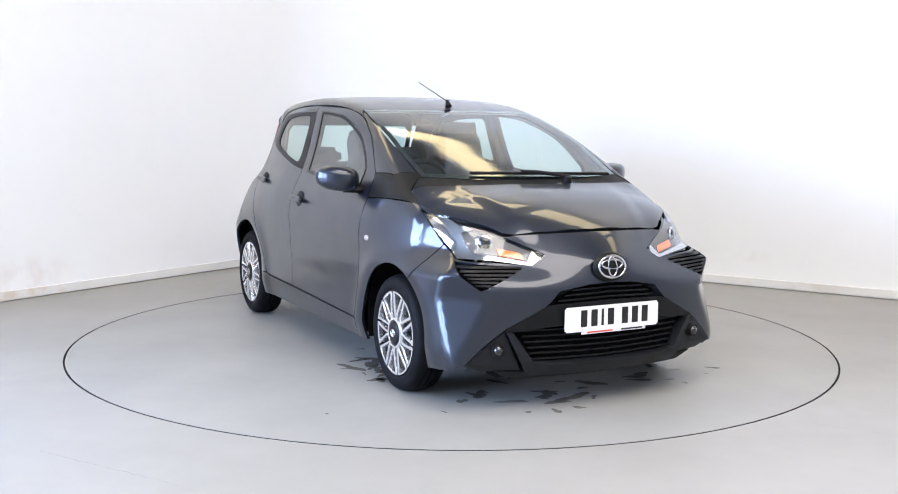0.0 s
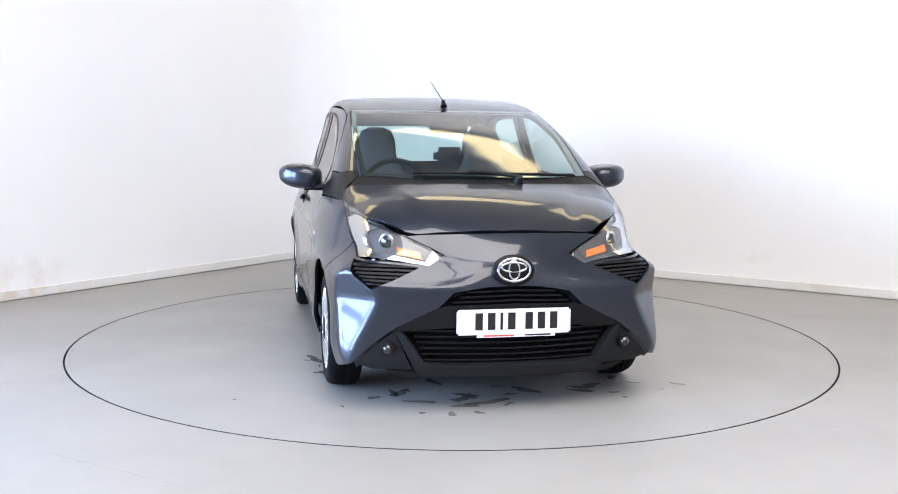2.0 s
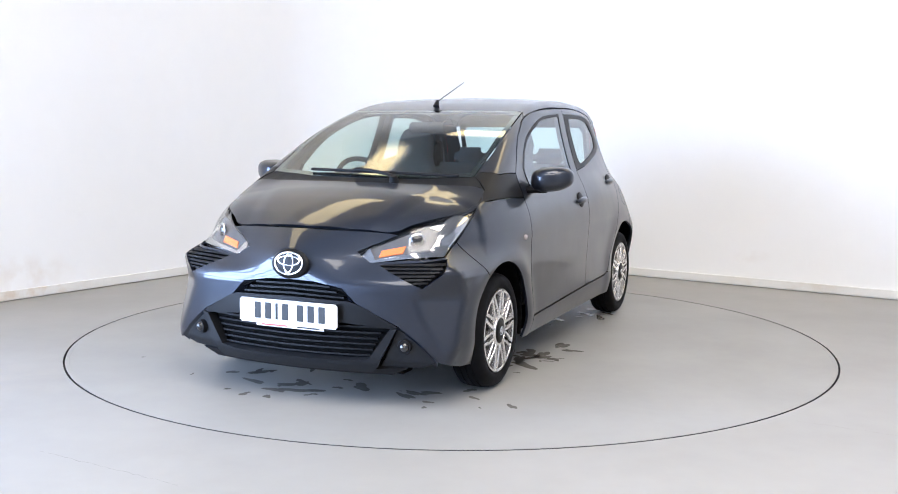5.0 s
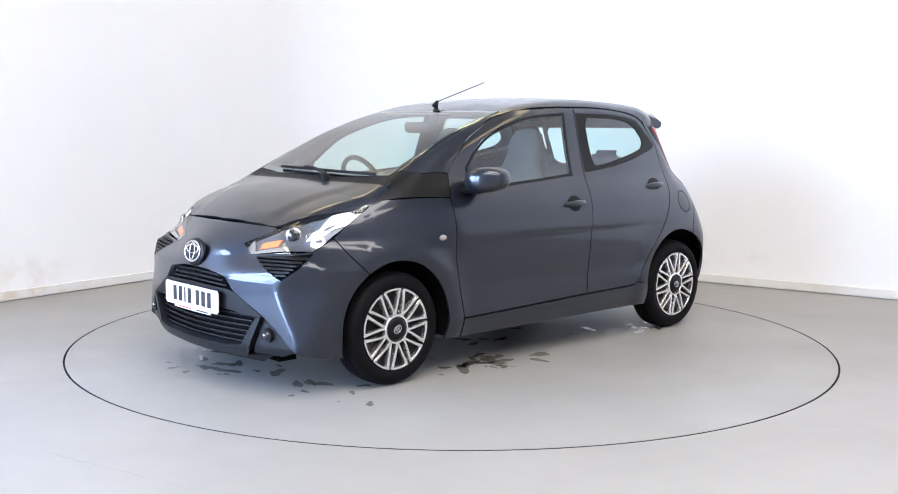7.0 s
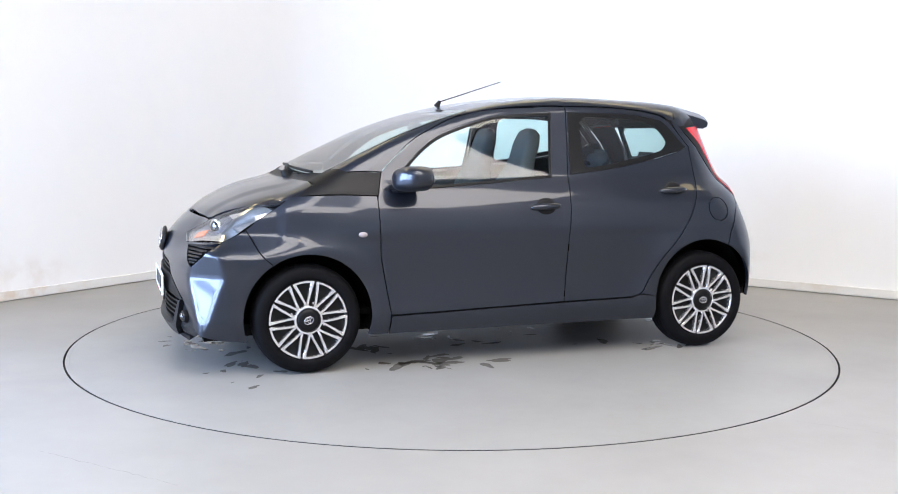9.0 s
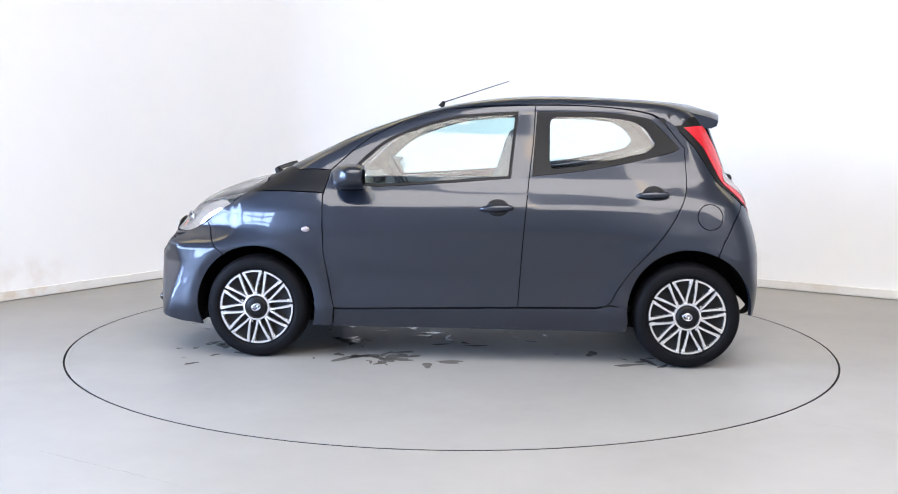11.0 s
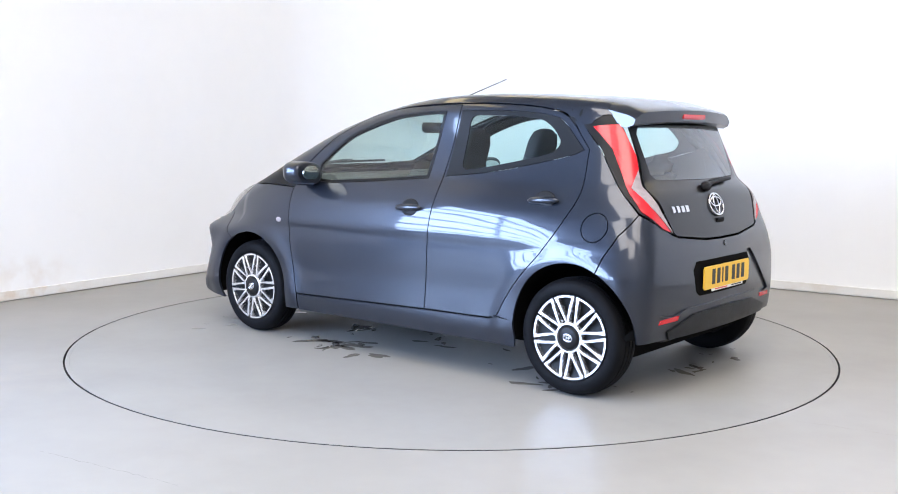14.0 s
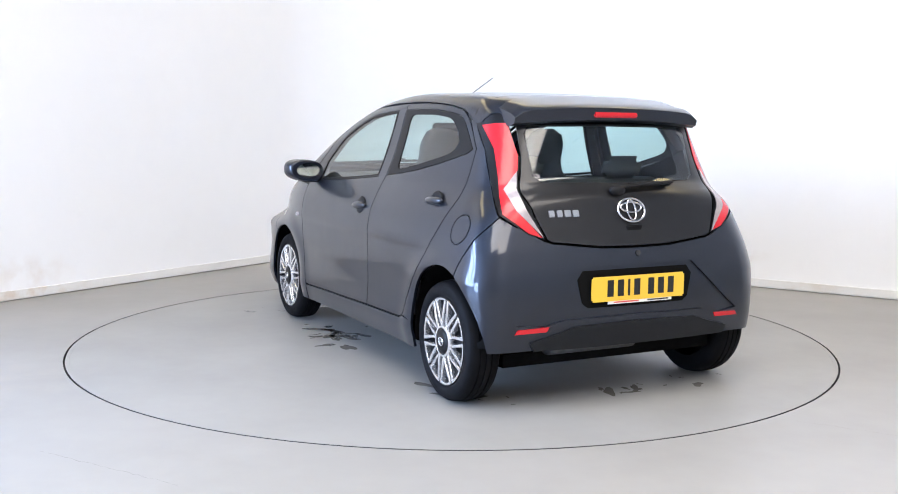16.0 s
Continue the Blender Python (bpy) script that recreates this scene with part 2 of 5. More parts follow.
def build_big_door(middle, along, w):
    base = new("workshop_door")
    base.matrix_world = Matrix.Translation(middle) @ pose(0, 0, 0, 0, 0, math.degrees(math.atan2(along.y, along.x)))
    for k in range(7):
        bm = bmesh.new()
        box(bm, (w, 0.05, 0.09), pose(0, 0, 0.05 + k * (DOOR_H - 0.1) / 6))
        part("rail", bm, MAT["shutter"], base)
    for k in range(4):
        bm = bmesh.new()
        box(bm, (0.08, 0.05, DOOR_H), pose(-w / 2 + 0.04 + k * (w - 0.08) / 3, 0.052, DOOR_H / 2))
        part("mullion", bm, MAT["shutter"], base)
    tagged(base, "wide glazed workshop door letting in daylight", "door")


build_room()
build_cracks()
TABLE = build_turntable()
build_lamps()
build_big_door(room_point((DOOR_A0 + DOOR_A1) / 2, 0.03), ALONG_L, DOOR_A1 - DOOR_A0)
build_big_door(room_point(ROOM_L - 0.03, (SIDE_B0 + SIDE_B1) / 2), ALONG_R, SIDE_B1 - SIDE_B0)

# ---------------------------------------------------------------- turning
CAR_X, CAR_Y = -0.1405, -0.0776      # the car's middle from the turntable's axis


def heading(t):
    early = ((0.0, -62.0), (0.5, -63.7), (1.0, -67.2), (1.5, -72.2), (2.0, -78.1))
    if t >= 2.0:
        return -78.1 - 11.77 * (t - 2.0)
    for (t0, a0), (t1, a1) in zip(early, early[1:]):
        if t <= t1:
            return a0 + (a1 - a0) * (t - t0) / (t1 - t0)


def turning_rows(x=0.0, y=0.0, z=0.0):
    rows = []
    for k in range(65):
        t = k * 0.25
        a = heading(t)
        rows.append((t, pose(0, 0, 0, 0, 0, a) @ pose(x, y, z)))
    return rows
# ---------------------------------------------------------------- the car's body as one smooth solid
def lerp_curve(xs, ys):
    """A smooth curve through a few design heights (monotone cubic)."""
    xs, ys = np.array(xs, float), np.array(ys, float)
    h = np.diff(xs)
    d = np.diff(ys) / h
    m = np.zeros_like(ys)
    m[1:-1] = np.where(d[:-1] * d[1:] > 0, 2 * d[:-1] * d[1:] / (d[:-1] + d[1:] + 1e-12), 0)
    m[0], m[-1] = d[0], d[-1]

    def f(v):
        v = np.asarray(v, float)
        k = np.clip(np.searchsorted(xs, v) - 1, 0, len(h) - 1)
        t = (v - xs[k]) / h[k]
        tc = np.clip(t, 0, 1)
        a = (1 + 2 * tc) * (1 - tc) ** 2 * ys[k] + tc * (1 - tc) ** 2 * h[k] * m[k]
        b = tc ** 2 * (3 - 2 * tc) * ys[k + 1] + tc ** 2 * (tc - 1) * h[k] * m[k + 1]
        return a + b + np.where(t < 0, t * h[k] * m[0], 0) + np.where(t > 1, (t - 1) * h[k] * m[-1], 0)
    return f


def smax(a, b, k):
    h = np.maximum(k - np.abs(a - b), 0) / k
    return np.maximum(a, b) + h * h * k / 4


def smin(a, b, k):
    return -smax(-a, -b, k)


SIDE = lerp_curve((0.15, 0.22, 0.30, 0.37, 0.45, 0.56, 0.67, 0.76, 0.84, 0.93, 1.02, 1.20, 1.40), (0.765, 0.790, 0.806, 0.804, 0.802, 0.807, 0.810, 0.804, 0.790, 0.760, 0.714, 0.652, 0.600))
NOSE = lerp_curve((0.15, 0.24, 0.40, 0.55, 0.66, 0.75), (1.80, 1.845, 1.845, 1.84, 1.83, 1.79))
TAIL = lerp_curve((0.18, 0.30, 0.45, 0.60, 0.72, 0.80), (-1.52, -1.585, -1.60, -1.595, -1.575, -1.55))
BONNET = lerp_curve((0.6, 1.0, 1.2, 1.3, 1.42, 1.55, 1.70, 1.80, 1.9), (1.005, 1.00, 0.985, 0.968, 0.932, 0.873, 0.785, 0.715, 0.62))
SCREEN = lerp_curve((0.0, 0.25, 0.57, 0.9, 1.25, 1.5), (1.475, 1.405, 1.290, 1.138, 0.965, 0.84))
ROOF = lerp_curve((-1.5, -1.2, -0.9, -0.45, 0.0, 0.25, 0.5), (1.378, 1.425, 1.453, 1.468, 1.452, 1.416, 1.36))
AXLE, HUB_Z, ARCH_R = 1.17, 0.283, 0.372


def side_y(x, z):
    y = SIDE(z)
    back = np.maximum(-x - 0.45, 0)
    fore = np.maximum(x - 0.75, 0)
    shoulder = np.clip((z - 0.60) / 0.14, 0, 1)
    y = y - 0.085 * np.clip((z - 0.6) / 0.35, 0, 1) * back ** 2 - (0.05 + 0.20 * shoulder * shoulder * (3 - 2 * shoulder)) * fore ** 2
    for ax in (AXLE, -AXLE):
        r = np.sqrt((x - ax) ** 2 + (z - HUB_Z) ** 2)
        y = y + 0.012 * np.exp(-((r - 0.38) / 0.07) ** 2) * (z > 0)
    return y


def body(p):
    x, y, z = p[..., 0], np.abs(p[..., 1]), p[..., 2]
    side = y - side_y(x, z)
    w = np.clip((z - 0.55) / 0.14, 0, 1)
    w = w * w * (3 - 2 * w)
    front = x - (NOSE(z) - (1 - w) * 0.24 * y ** 2 - w * 0.19 * y ** 2 / (y ** 2 + 0.12))
    rear = (TAIL(z) + 0.10 * y ** 2) - x
    ridge = np.clip((y - (0.50 - 0.30 * (x - 1.10)) + 0.05) / 0.10, 0, 1)
    lid = z - (BONNET(x) + 0.006 - 0.010 * ridge * ridge * (3 - 2 * ridge) - 0.10 * y ** 2 - 0.25 * np.maximum(y - 0.45, 0) ** 2)
    low = smax(smax(side, rear, 0.15), front, 0.05 + 0.10 * np.clip((z - 0.62) / 0.10, 0, 1))
    facet = np.clip((z - 0.20) / 0.30, 0, 1) * (1 - 0.5 * np.clip((z - 0.52) / 0.20, 0, 1))
    low = smax(low, (x + y) * 0.7071 - (1.745 - 0.075 * facet) - 6 * np.maximum(z - 0.70, 0), 0.015)
    low = smax(low, lid * 0.93, 0.10)
    # cabin
    screen = (z - SCREEN(x + 0.17 * y ** 2)) * 0.92
    roof = z - (ROOF(x) - 0.06 * y ** 2)
    gate = (-1.545 + 0.16 * y ** 2 - x) * 0.93 + (z - 0.74) * 0.35
    top = smax(smax(side, gate, 0.16), smax(screen, roof, 0.10), 0.09)
    top = smax(top, np.maximum(x - 1.3, 0.70 - z), 0.05)
    return smin(low, top, 0.03)


def body_normal(p, e=0.0015):
    g = np.stack([body(p + np.eye(3)[k] * e) - body(p - np.eye(3)[k] * e) for k in range(3)], -1)
    return g / np.maximum(np.linalg.norm(g, axis=-1, keepdims=True), 1e-9)


def cast(origin, way, reach=2.6, steps=160):
    """The first point of the body along each ray from outside."""
    o, d = np.asarray(origin, float), np.asarray(way, float)
    s = np.zeros(len(o))
    for _ in range(46):
        s = s + np.clip(body(o + d * s[:, None]) * 0.8, -0.05, 0.3)
    p = o + d * s[:, None]
    miss = (np.abs(body(p)) > 0.004) | (s > reach)
    return np.where(miss[:, None], o + d * (reach * 0.5), p), miss


# ---------------------------------------------------------------- panels cut from that solid
from mathutils.geometry import delaunay_2d_cdt

CORE_X0, CORE_X1, CORE_Y, FAN = -0.95, 1.10, 0.25, 0.60
HALF = FAN * math.pi / 2
LEN = CORE_X1 - CORE_X0
S_END = 2 * CORE_Y + 2 * HALF + LEN


def unit(v):
    return np.asarray(v, float) / np.linalg.norm(v)


class Wrap:
    """Round the car: s runs from the nose's middle along the left side to the tail's middle; t is the height."""

    def flat(self, p):
        x, y, z = p[:, 0], p[:, 1], p[:, 2]
        front = np.where((x >= CORE_X1) & (y <= CORE_Y), y, 0)
        a = np.arctan2(y - CORE_Y, x - CORE_X1)
        b = np.arctan2(-(x - CORE_X0), y - CORE_Y)
        s = np.where((x >= CORE_X1) & (y <= CORE_Y), y,
            np.where(x >= CORE_X1, CORE_Y + FAN * a,
            np.where(x >= CORE_X0, CORE_Y + HALF + (CORE_X1 - x),
            np.where(y >= CORE_Y, CORE_Y + HALF + LEN + FAN * b, CORE_Y + 2 * HALF + LEN + (CORE_Y - y)))))
        return np.stack([s, z], 1)

    def rays(self, q):
        s, z = q[:, 0], q[:, 1]
        s1, s2, s3, s4 = CORE_Y, CORE_Y + HALF, CORE_Y + HALF + LEN, CORE_Y + 2 * HALF + LEN
        a = np.clip((s - s1) / FAN, 0, math.pi / 2) + np.clip((s - s3) / FAN, 0, math.pi / 2)
        x = CORE_X1 - np.clip(s - s2, 0, LEN)
        y = np.where(s < s1, s, np.where(s > s4, CORE_Y - (s - s4), CORE_Y))
        d = np.stack([np.cos(a), np.sin(a), 0 * a], 1)
        o = np.stack([x, y, z], 1) + d * 1.4
        return o, -d


class Along:
    """Looking at the car along a fixed way."""

    def __init__(self, way):
        self.w = unit(way)
        up = (0, 0, 1) if abs(self.w[2]) < 0.9 else (1, 0, 0)
        self.u = unit(np.cross(up, self.w))
        self.v = np.cross(self.w, self.u)

    def flat(self, p):
        return np.stack([p @ self.u, p @ self.v], 1)

    def rays(self, q):
        o = q[:, :1] * self.u + q[:, 1:] * self.v - 0.0 * self.w
        return o - self.w * 2.6, np.tile(self.w, (len(q), 1))


WRAP, TOP, SIDEWAYS = Wrap(), Along((0, 0, -1)), Along((0, -1, 0))
HEAD_ON, TAIL_ON = Along((-1, 0, 0)), Along((1, 0, 0))
SCREEN_ON = Along((-0.62, 0, -0.78))


def on_body(proj, q, reach=5.2):
    o, d = proj.rays(np.asarray(q, float))
    return cast(o, d, reach if proj is not WRAP else 1.4, 200)


def side_pts(*xz):
    """Points of the left side given by length and height."""
    a = np.array(xz, float)
    o = np.stack([a[:, 0], np.full(len(a), 1.2), a[:, 1]], 1)
    return cast(o, np.tile((0, -1.0, 0), (len(a), 1)), 1.2, 120)[0]


def top_pts(*xy):
    a = np.array(xy, float)
    o = np.stack([a[:, 0], a[:, 1], np.full(len(a), 1.8)], 1)
    return cast(o, np.tile((0, 0, -1.0), (len(a), 1)), 1.7, 170)[0]


def front_pts(*yz):
    a = np.array(yz, float)
    o = np.stack([np.full(len(a), 2.2), a[:, 0], a[:, 1]], 1)
    return cast(o, np.tile((-1.0, 0, 0), (len(a), 1)), 2.2, 200)[0]


def rear_pts(*yz):
    a = np.array(yz, float)
    o = np.stack([np.full(len(a), -2.0), a[:, 0], a[:, 1]], 1)
    return cast(o, np.tile((1.0, 0, 0), (len(a), 1)), 2.0, 200)[0]


def dense(q, step):
    """Adds points along a closed outline."""
    out = []
    n = len(q)
    for i in range(n):
        a, b = q[i], q[(i + 1) % n]
        k = max(1, int(np.linalg.norm(b - a) / step))
        for j in range(k):
            out.append(a + (b - a) * j / k)
    return np.array(out)


def rounded(q, r, seg=5):
    """Rounds the corners of a closed outline by r (one value, or one for each corner)."""
    n = len(q)
    rs = [r] * n if np.isscalar(r) else list(r)
    out = []
    for i in range(n):
        a, b, c = q[i - 1], q[i], q[(i + 1) % n]
        la, lc = np.linalg.norm(a - b), np.linalg.norm(c - b)
        k = min(rs[i], la * 0.48, lc * 0.48)
        if k < 1e-4:
            out.append(b)
            continue
        p0, p1 = b + (a - b) / la * k, b + (c - b) / lc * k
        for j in range(seg + 1):
            t = j / seg
            out.append((1 - t) ** 2 * p0 + 2 * t * (1 - t) * b + t * t * p1)
    return np.array(out)


def area2(q):
    return 0.5 * np.sum(q[:, 0] * np.roll(q[:, 1], -1) - np.roll(q[:, 0], -1) * q[:, 1])


def shrunk(q, d):
    """Moves a closed outline inwards by d."""
    if area2(q) < 0:
        q = q[::-1]
    e = np.roll(q, -1, 0) - q
    e = e / np.maximum(np.linalg.norm(e, axis=1, keepdims=True), 1e-9)
    n = np.stack([-e[:, 1], e[:, 0]], 1)
    m = n + np.roll(n, 1, 0)
    l = np.maximum(np.sum(m * m, 1, keepdims=True) / 2, 0.35)
    return q + m / l * d


def inside(q, pts):
    x, y = pts[:, 0], pts[:, 1]
    hit = np.zeros(len(pts), bool)
    for a, b in zip(q, np.roll(q, -1, 0)):
        c = (a[1] > y) != (b[1] > y)
        with np.errstate(divide="ignore", invalid="ignore"):
            hit ^= c & (x < (b[0] - a[0]) * (y - a[1]) / (b[1] - a[1] + 1e-15) + a[0])
    return hit


def near(q, pts, d):
    """Which points lie within d of the outline."""
    a, b = q, np.roll(q, -1, 0)
    out = np.zeros(len(pts), bool)
    for s, e in zip(a, b):
        w = e - s
        t = np.clip(((pts - s) @ w) / max(w @ w, 1e-12), 0, 1)
        out |= np.linalg.norm(pts - (s + t[:, None] * w), axis=1) < d
    return out


def panel(name, proj, outline, mat, parent, holes=(), off=0.0, gap=0.0028, rim=0.014, grid=0.03, label="", both=True, edge=0.02, flatten=0.0):
    """A skin panel: an outline on the body (3D points), filled, lifted by off, its rim turned in. both: its twin on the right side too."""
    q = dense(proj.flat(outline), edge)
    q = shrunk(q, gap)
    if proj is WRAP:      # left and right halves meet on the middle line
        q[:, 0] = np.where(np.abs(q[:, 0]) < 0.004, 0, np.where(np.abs(q[:, 0] - S_END) < 0.004, S_END, q[:, 0]))
    rings = [q]
    for h in holes:
        hq = dense(proj.flat(h), edge)
        rings.append(shrunk(hq, -gap))
    lo, hi = q.min(0), q.max(0)
    gx, gy = np.meshgrid(np.arange(lo[0], hi[0], grid), np.arange(lo[1], hi[1], grid * 0.9))
    gx = gx + (np.arange(gx.shape[0]) % 2)[:, None] * grid / 2
    inner = np.stack([gx.ravel(), gy.ravel()], 1)
    keep = inside(q, inner)
    for r in rings:
        keep &= ~near(r, inner, grid * 0.45)
    for r in rings[1:]:
        keep &= ~inside(r, inner)
    inner = inner[keep]
    pts = np.concatenate(rings + [inner])
    edges, base = [], 0
    for r in rings:
        edges += [(base + i, base + (i + 1) % len(r)) for i in range(len(r))]
        base += len(r)
    vs, es, fs, *_ = delaunay_2d_cdt([Vector(v) for v in pts], edges, [], 0, 1e-6)
    v2 = np.array([(v.x, v.y) for v in vs])
    tri = np.array([f for f in fs if len(f) == 3])
    cen = v2[tri].mean(1)
    ok = inside(q, cen)
    for r in rings[1:]:
        ok &= ~inside(r, cen)
    tri = tri[ok]
    pos, miss = on_body(proj, v2)
    tri = tri[~miss[tri].any(1)]
    nor = body_normal(pos)
    pos = pos + nor * off
    if flatten:
        pos[:, 0] = pos[:, 0] * (1 - flatten) + pos[:, 0].mean() * flatten
    # outward winding
    a, b, c = pos[tri[:, 0]], pos[tri[:, 1]], pos[tri[:, 2]]
    flip = np.sum(np.cross(b - a, c - a) * nor[tri[:, 0]], 1) < 0
    tri[flip] = tri[flip][:, ::-1]
    # rim
    count = {}
    for t in tri:
        for i in range(3):
            e = (t[i], t[(i + 1) % 3])
            count[e] = 1
    border = [e for e in count if (e[1], e[0]) not in count]
    verts = [tuple(v) for v in pos]
    normals = [tuple(v) for v in nor]
    faces = [tuple(int(i) for i in t) for t in tri]
    made = {}
    if rim:
        border = [e for e in border if not (proj is WRAP and abs(pos[e[0], 1]) < 0.002 and abs(pos[e[1], 1]) < 0.002)]
        for e in border:
            for i in e:
                if i not in made:
                    made[i] = len(verts)
                    verts.append(tuple(pos[i]))
                    verts.append(tuple(pos[i] - nor[i] * rim))
        for i, j in border:
            faces.append((made[j], made[i], made[i] + 1, made[j] + 1))
    obs = []
    for sgn in ((1, -1) if both else (1,)):
        me = bpy.data.meshes.new(name)
        vv = [(x, y * sgn, z) for x, y, z in verts]
        ff = faces if sgn > 0 else [f[::-1] for f in faces]
        me.from_pydata(vv, [], ff)
        me.materials.append(mat)
        me.polygons.foreach_set("use_smooth", [True] * len(ff))
        nn = [(x, y * sgn, z) for x, y, z in normals]
        loops = []
        for p in me.polygons:
            for li in p.vertices:
                loops.append(nn[li] if li < len(nn) else tuple(p.normal))
        me.normals_split_custom_set(loops)
        ob = new(name, me)
        ob.parent = parent
        obs.append(tagged(ob, label))
    return obs


# ---------------------------------------------------------------- car materials
def paint_material():
    m = material("graphite_metallic_paint", (0.014, 0.018, 0.029), 0.32, metal=0.55, coat=0.75, coat_rough=0.045)
    nt = m.node_tree
    b = nt.nodes["Principled BSDF"]
    tc = nt.nodes.new("ShaderNodeTexCoord")
    vor = nt.nodes.new("ShaderNodeTexVoronoi")
    vor.inputs["Scale"].default_value = 900
    nt.links.new(tc.outputs["Object"], vor.inputs["Vector"])
    dust = nt.nodes.new("ShaderNodeTexNoise")
    dust.inputs["Scale"].default_value, dust.inputs["Detail"].default_value = 5, 5
    nt.links.new(tc.outputs["Object"], dust.inputs["Vector"])
    hsv = nt.nodes.new("ShaderNodeHueSaturation")
    hsv.inputs["Color"].default_value = (0.014, 0.018, 0.029, 1)
    rng = nt.nodes.new("ShaderNodeMapRange")
    rng.inputs["To Min"].default_value, rng.inputs["To Max"].default_value = 0.85, 1.2
    nt.links.new(vor.outputs["Color"], rng.inputs["Value"])
    nt.links.new(rng.outputs[0], hsv.inputs["Value"])
    nt.links.new(hsv.outputs[0], b.inputs["Base Color"])
    r2 = nt.nodes.new("ShaderNodeMapRange")
    r2.inputs["To Min"].default_value, r2.inputs["To Max"].default_value = 0.27, 0.38
    nt.links.new(dust.outputs["Fac"], r2.inputs["Value"])
    nt.links.new(r2.outputs[0], b.inputs["Roughness"])
    return m


def glass_material(name, tint, gloss=1.0, rough=0.0):
    """Thin pane: see-through with a mirror sheen that grows at a slant."""
    m = bpy.data.materials.new(name)
    m.use_nodes = True
    nt = m.node_tree
    nt.nodes.remove(nt.nodes["Principled BSDF"])
    out = nt.nodes["Material Output"]
    tr = nt.nodes.new("ShaderNodeBsdfTransparent")
    tr.inputs["Color"].default_value = (*tint, 1)
    gl = nt.nodes.new("ShaderNodeBsdfGlossy")
    gl.inputs["Roughness"].default_value = rough
    fr = nt.nodes.new("ShaderNodeLayerWeight")
    fr.inputs["Blend"].default_value = 0.5
    pw = nt.nodes.new("ShaderNodeMath")
    pw.operation = "POWER"
    pw.inputs[1].default_value = 2.7
    mul = nt.nodes.new("ShaderNodeMath")
    mul.operation, mul.use_clamp = "MULTIPLY_ADD", True
    mul.inputs[1].default_value, mul.inputs[2].default_value = 0.85, 0.055 * gloss
    mix = nt.nodes.new("ShaderNodeMixShader")
    nt.links.new(fr.outputs["Facing"], pw.inputs[0])
    nt.links.new(pw.outputs[0], mul.inputs[0])
    nt.links.new(mul.outputs[0], mix.inputs[0])
    nt.links.new(tr.outputs[0], mix.inputs[1])
    nt.links.new(gl.outputs[0], mix.inputs[2])
    nt.links.new(mix.outputs[0], out.inputs["Surface"])
    return m


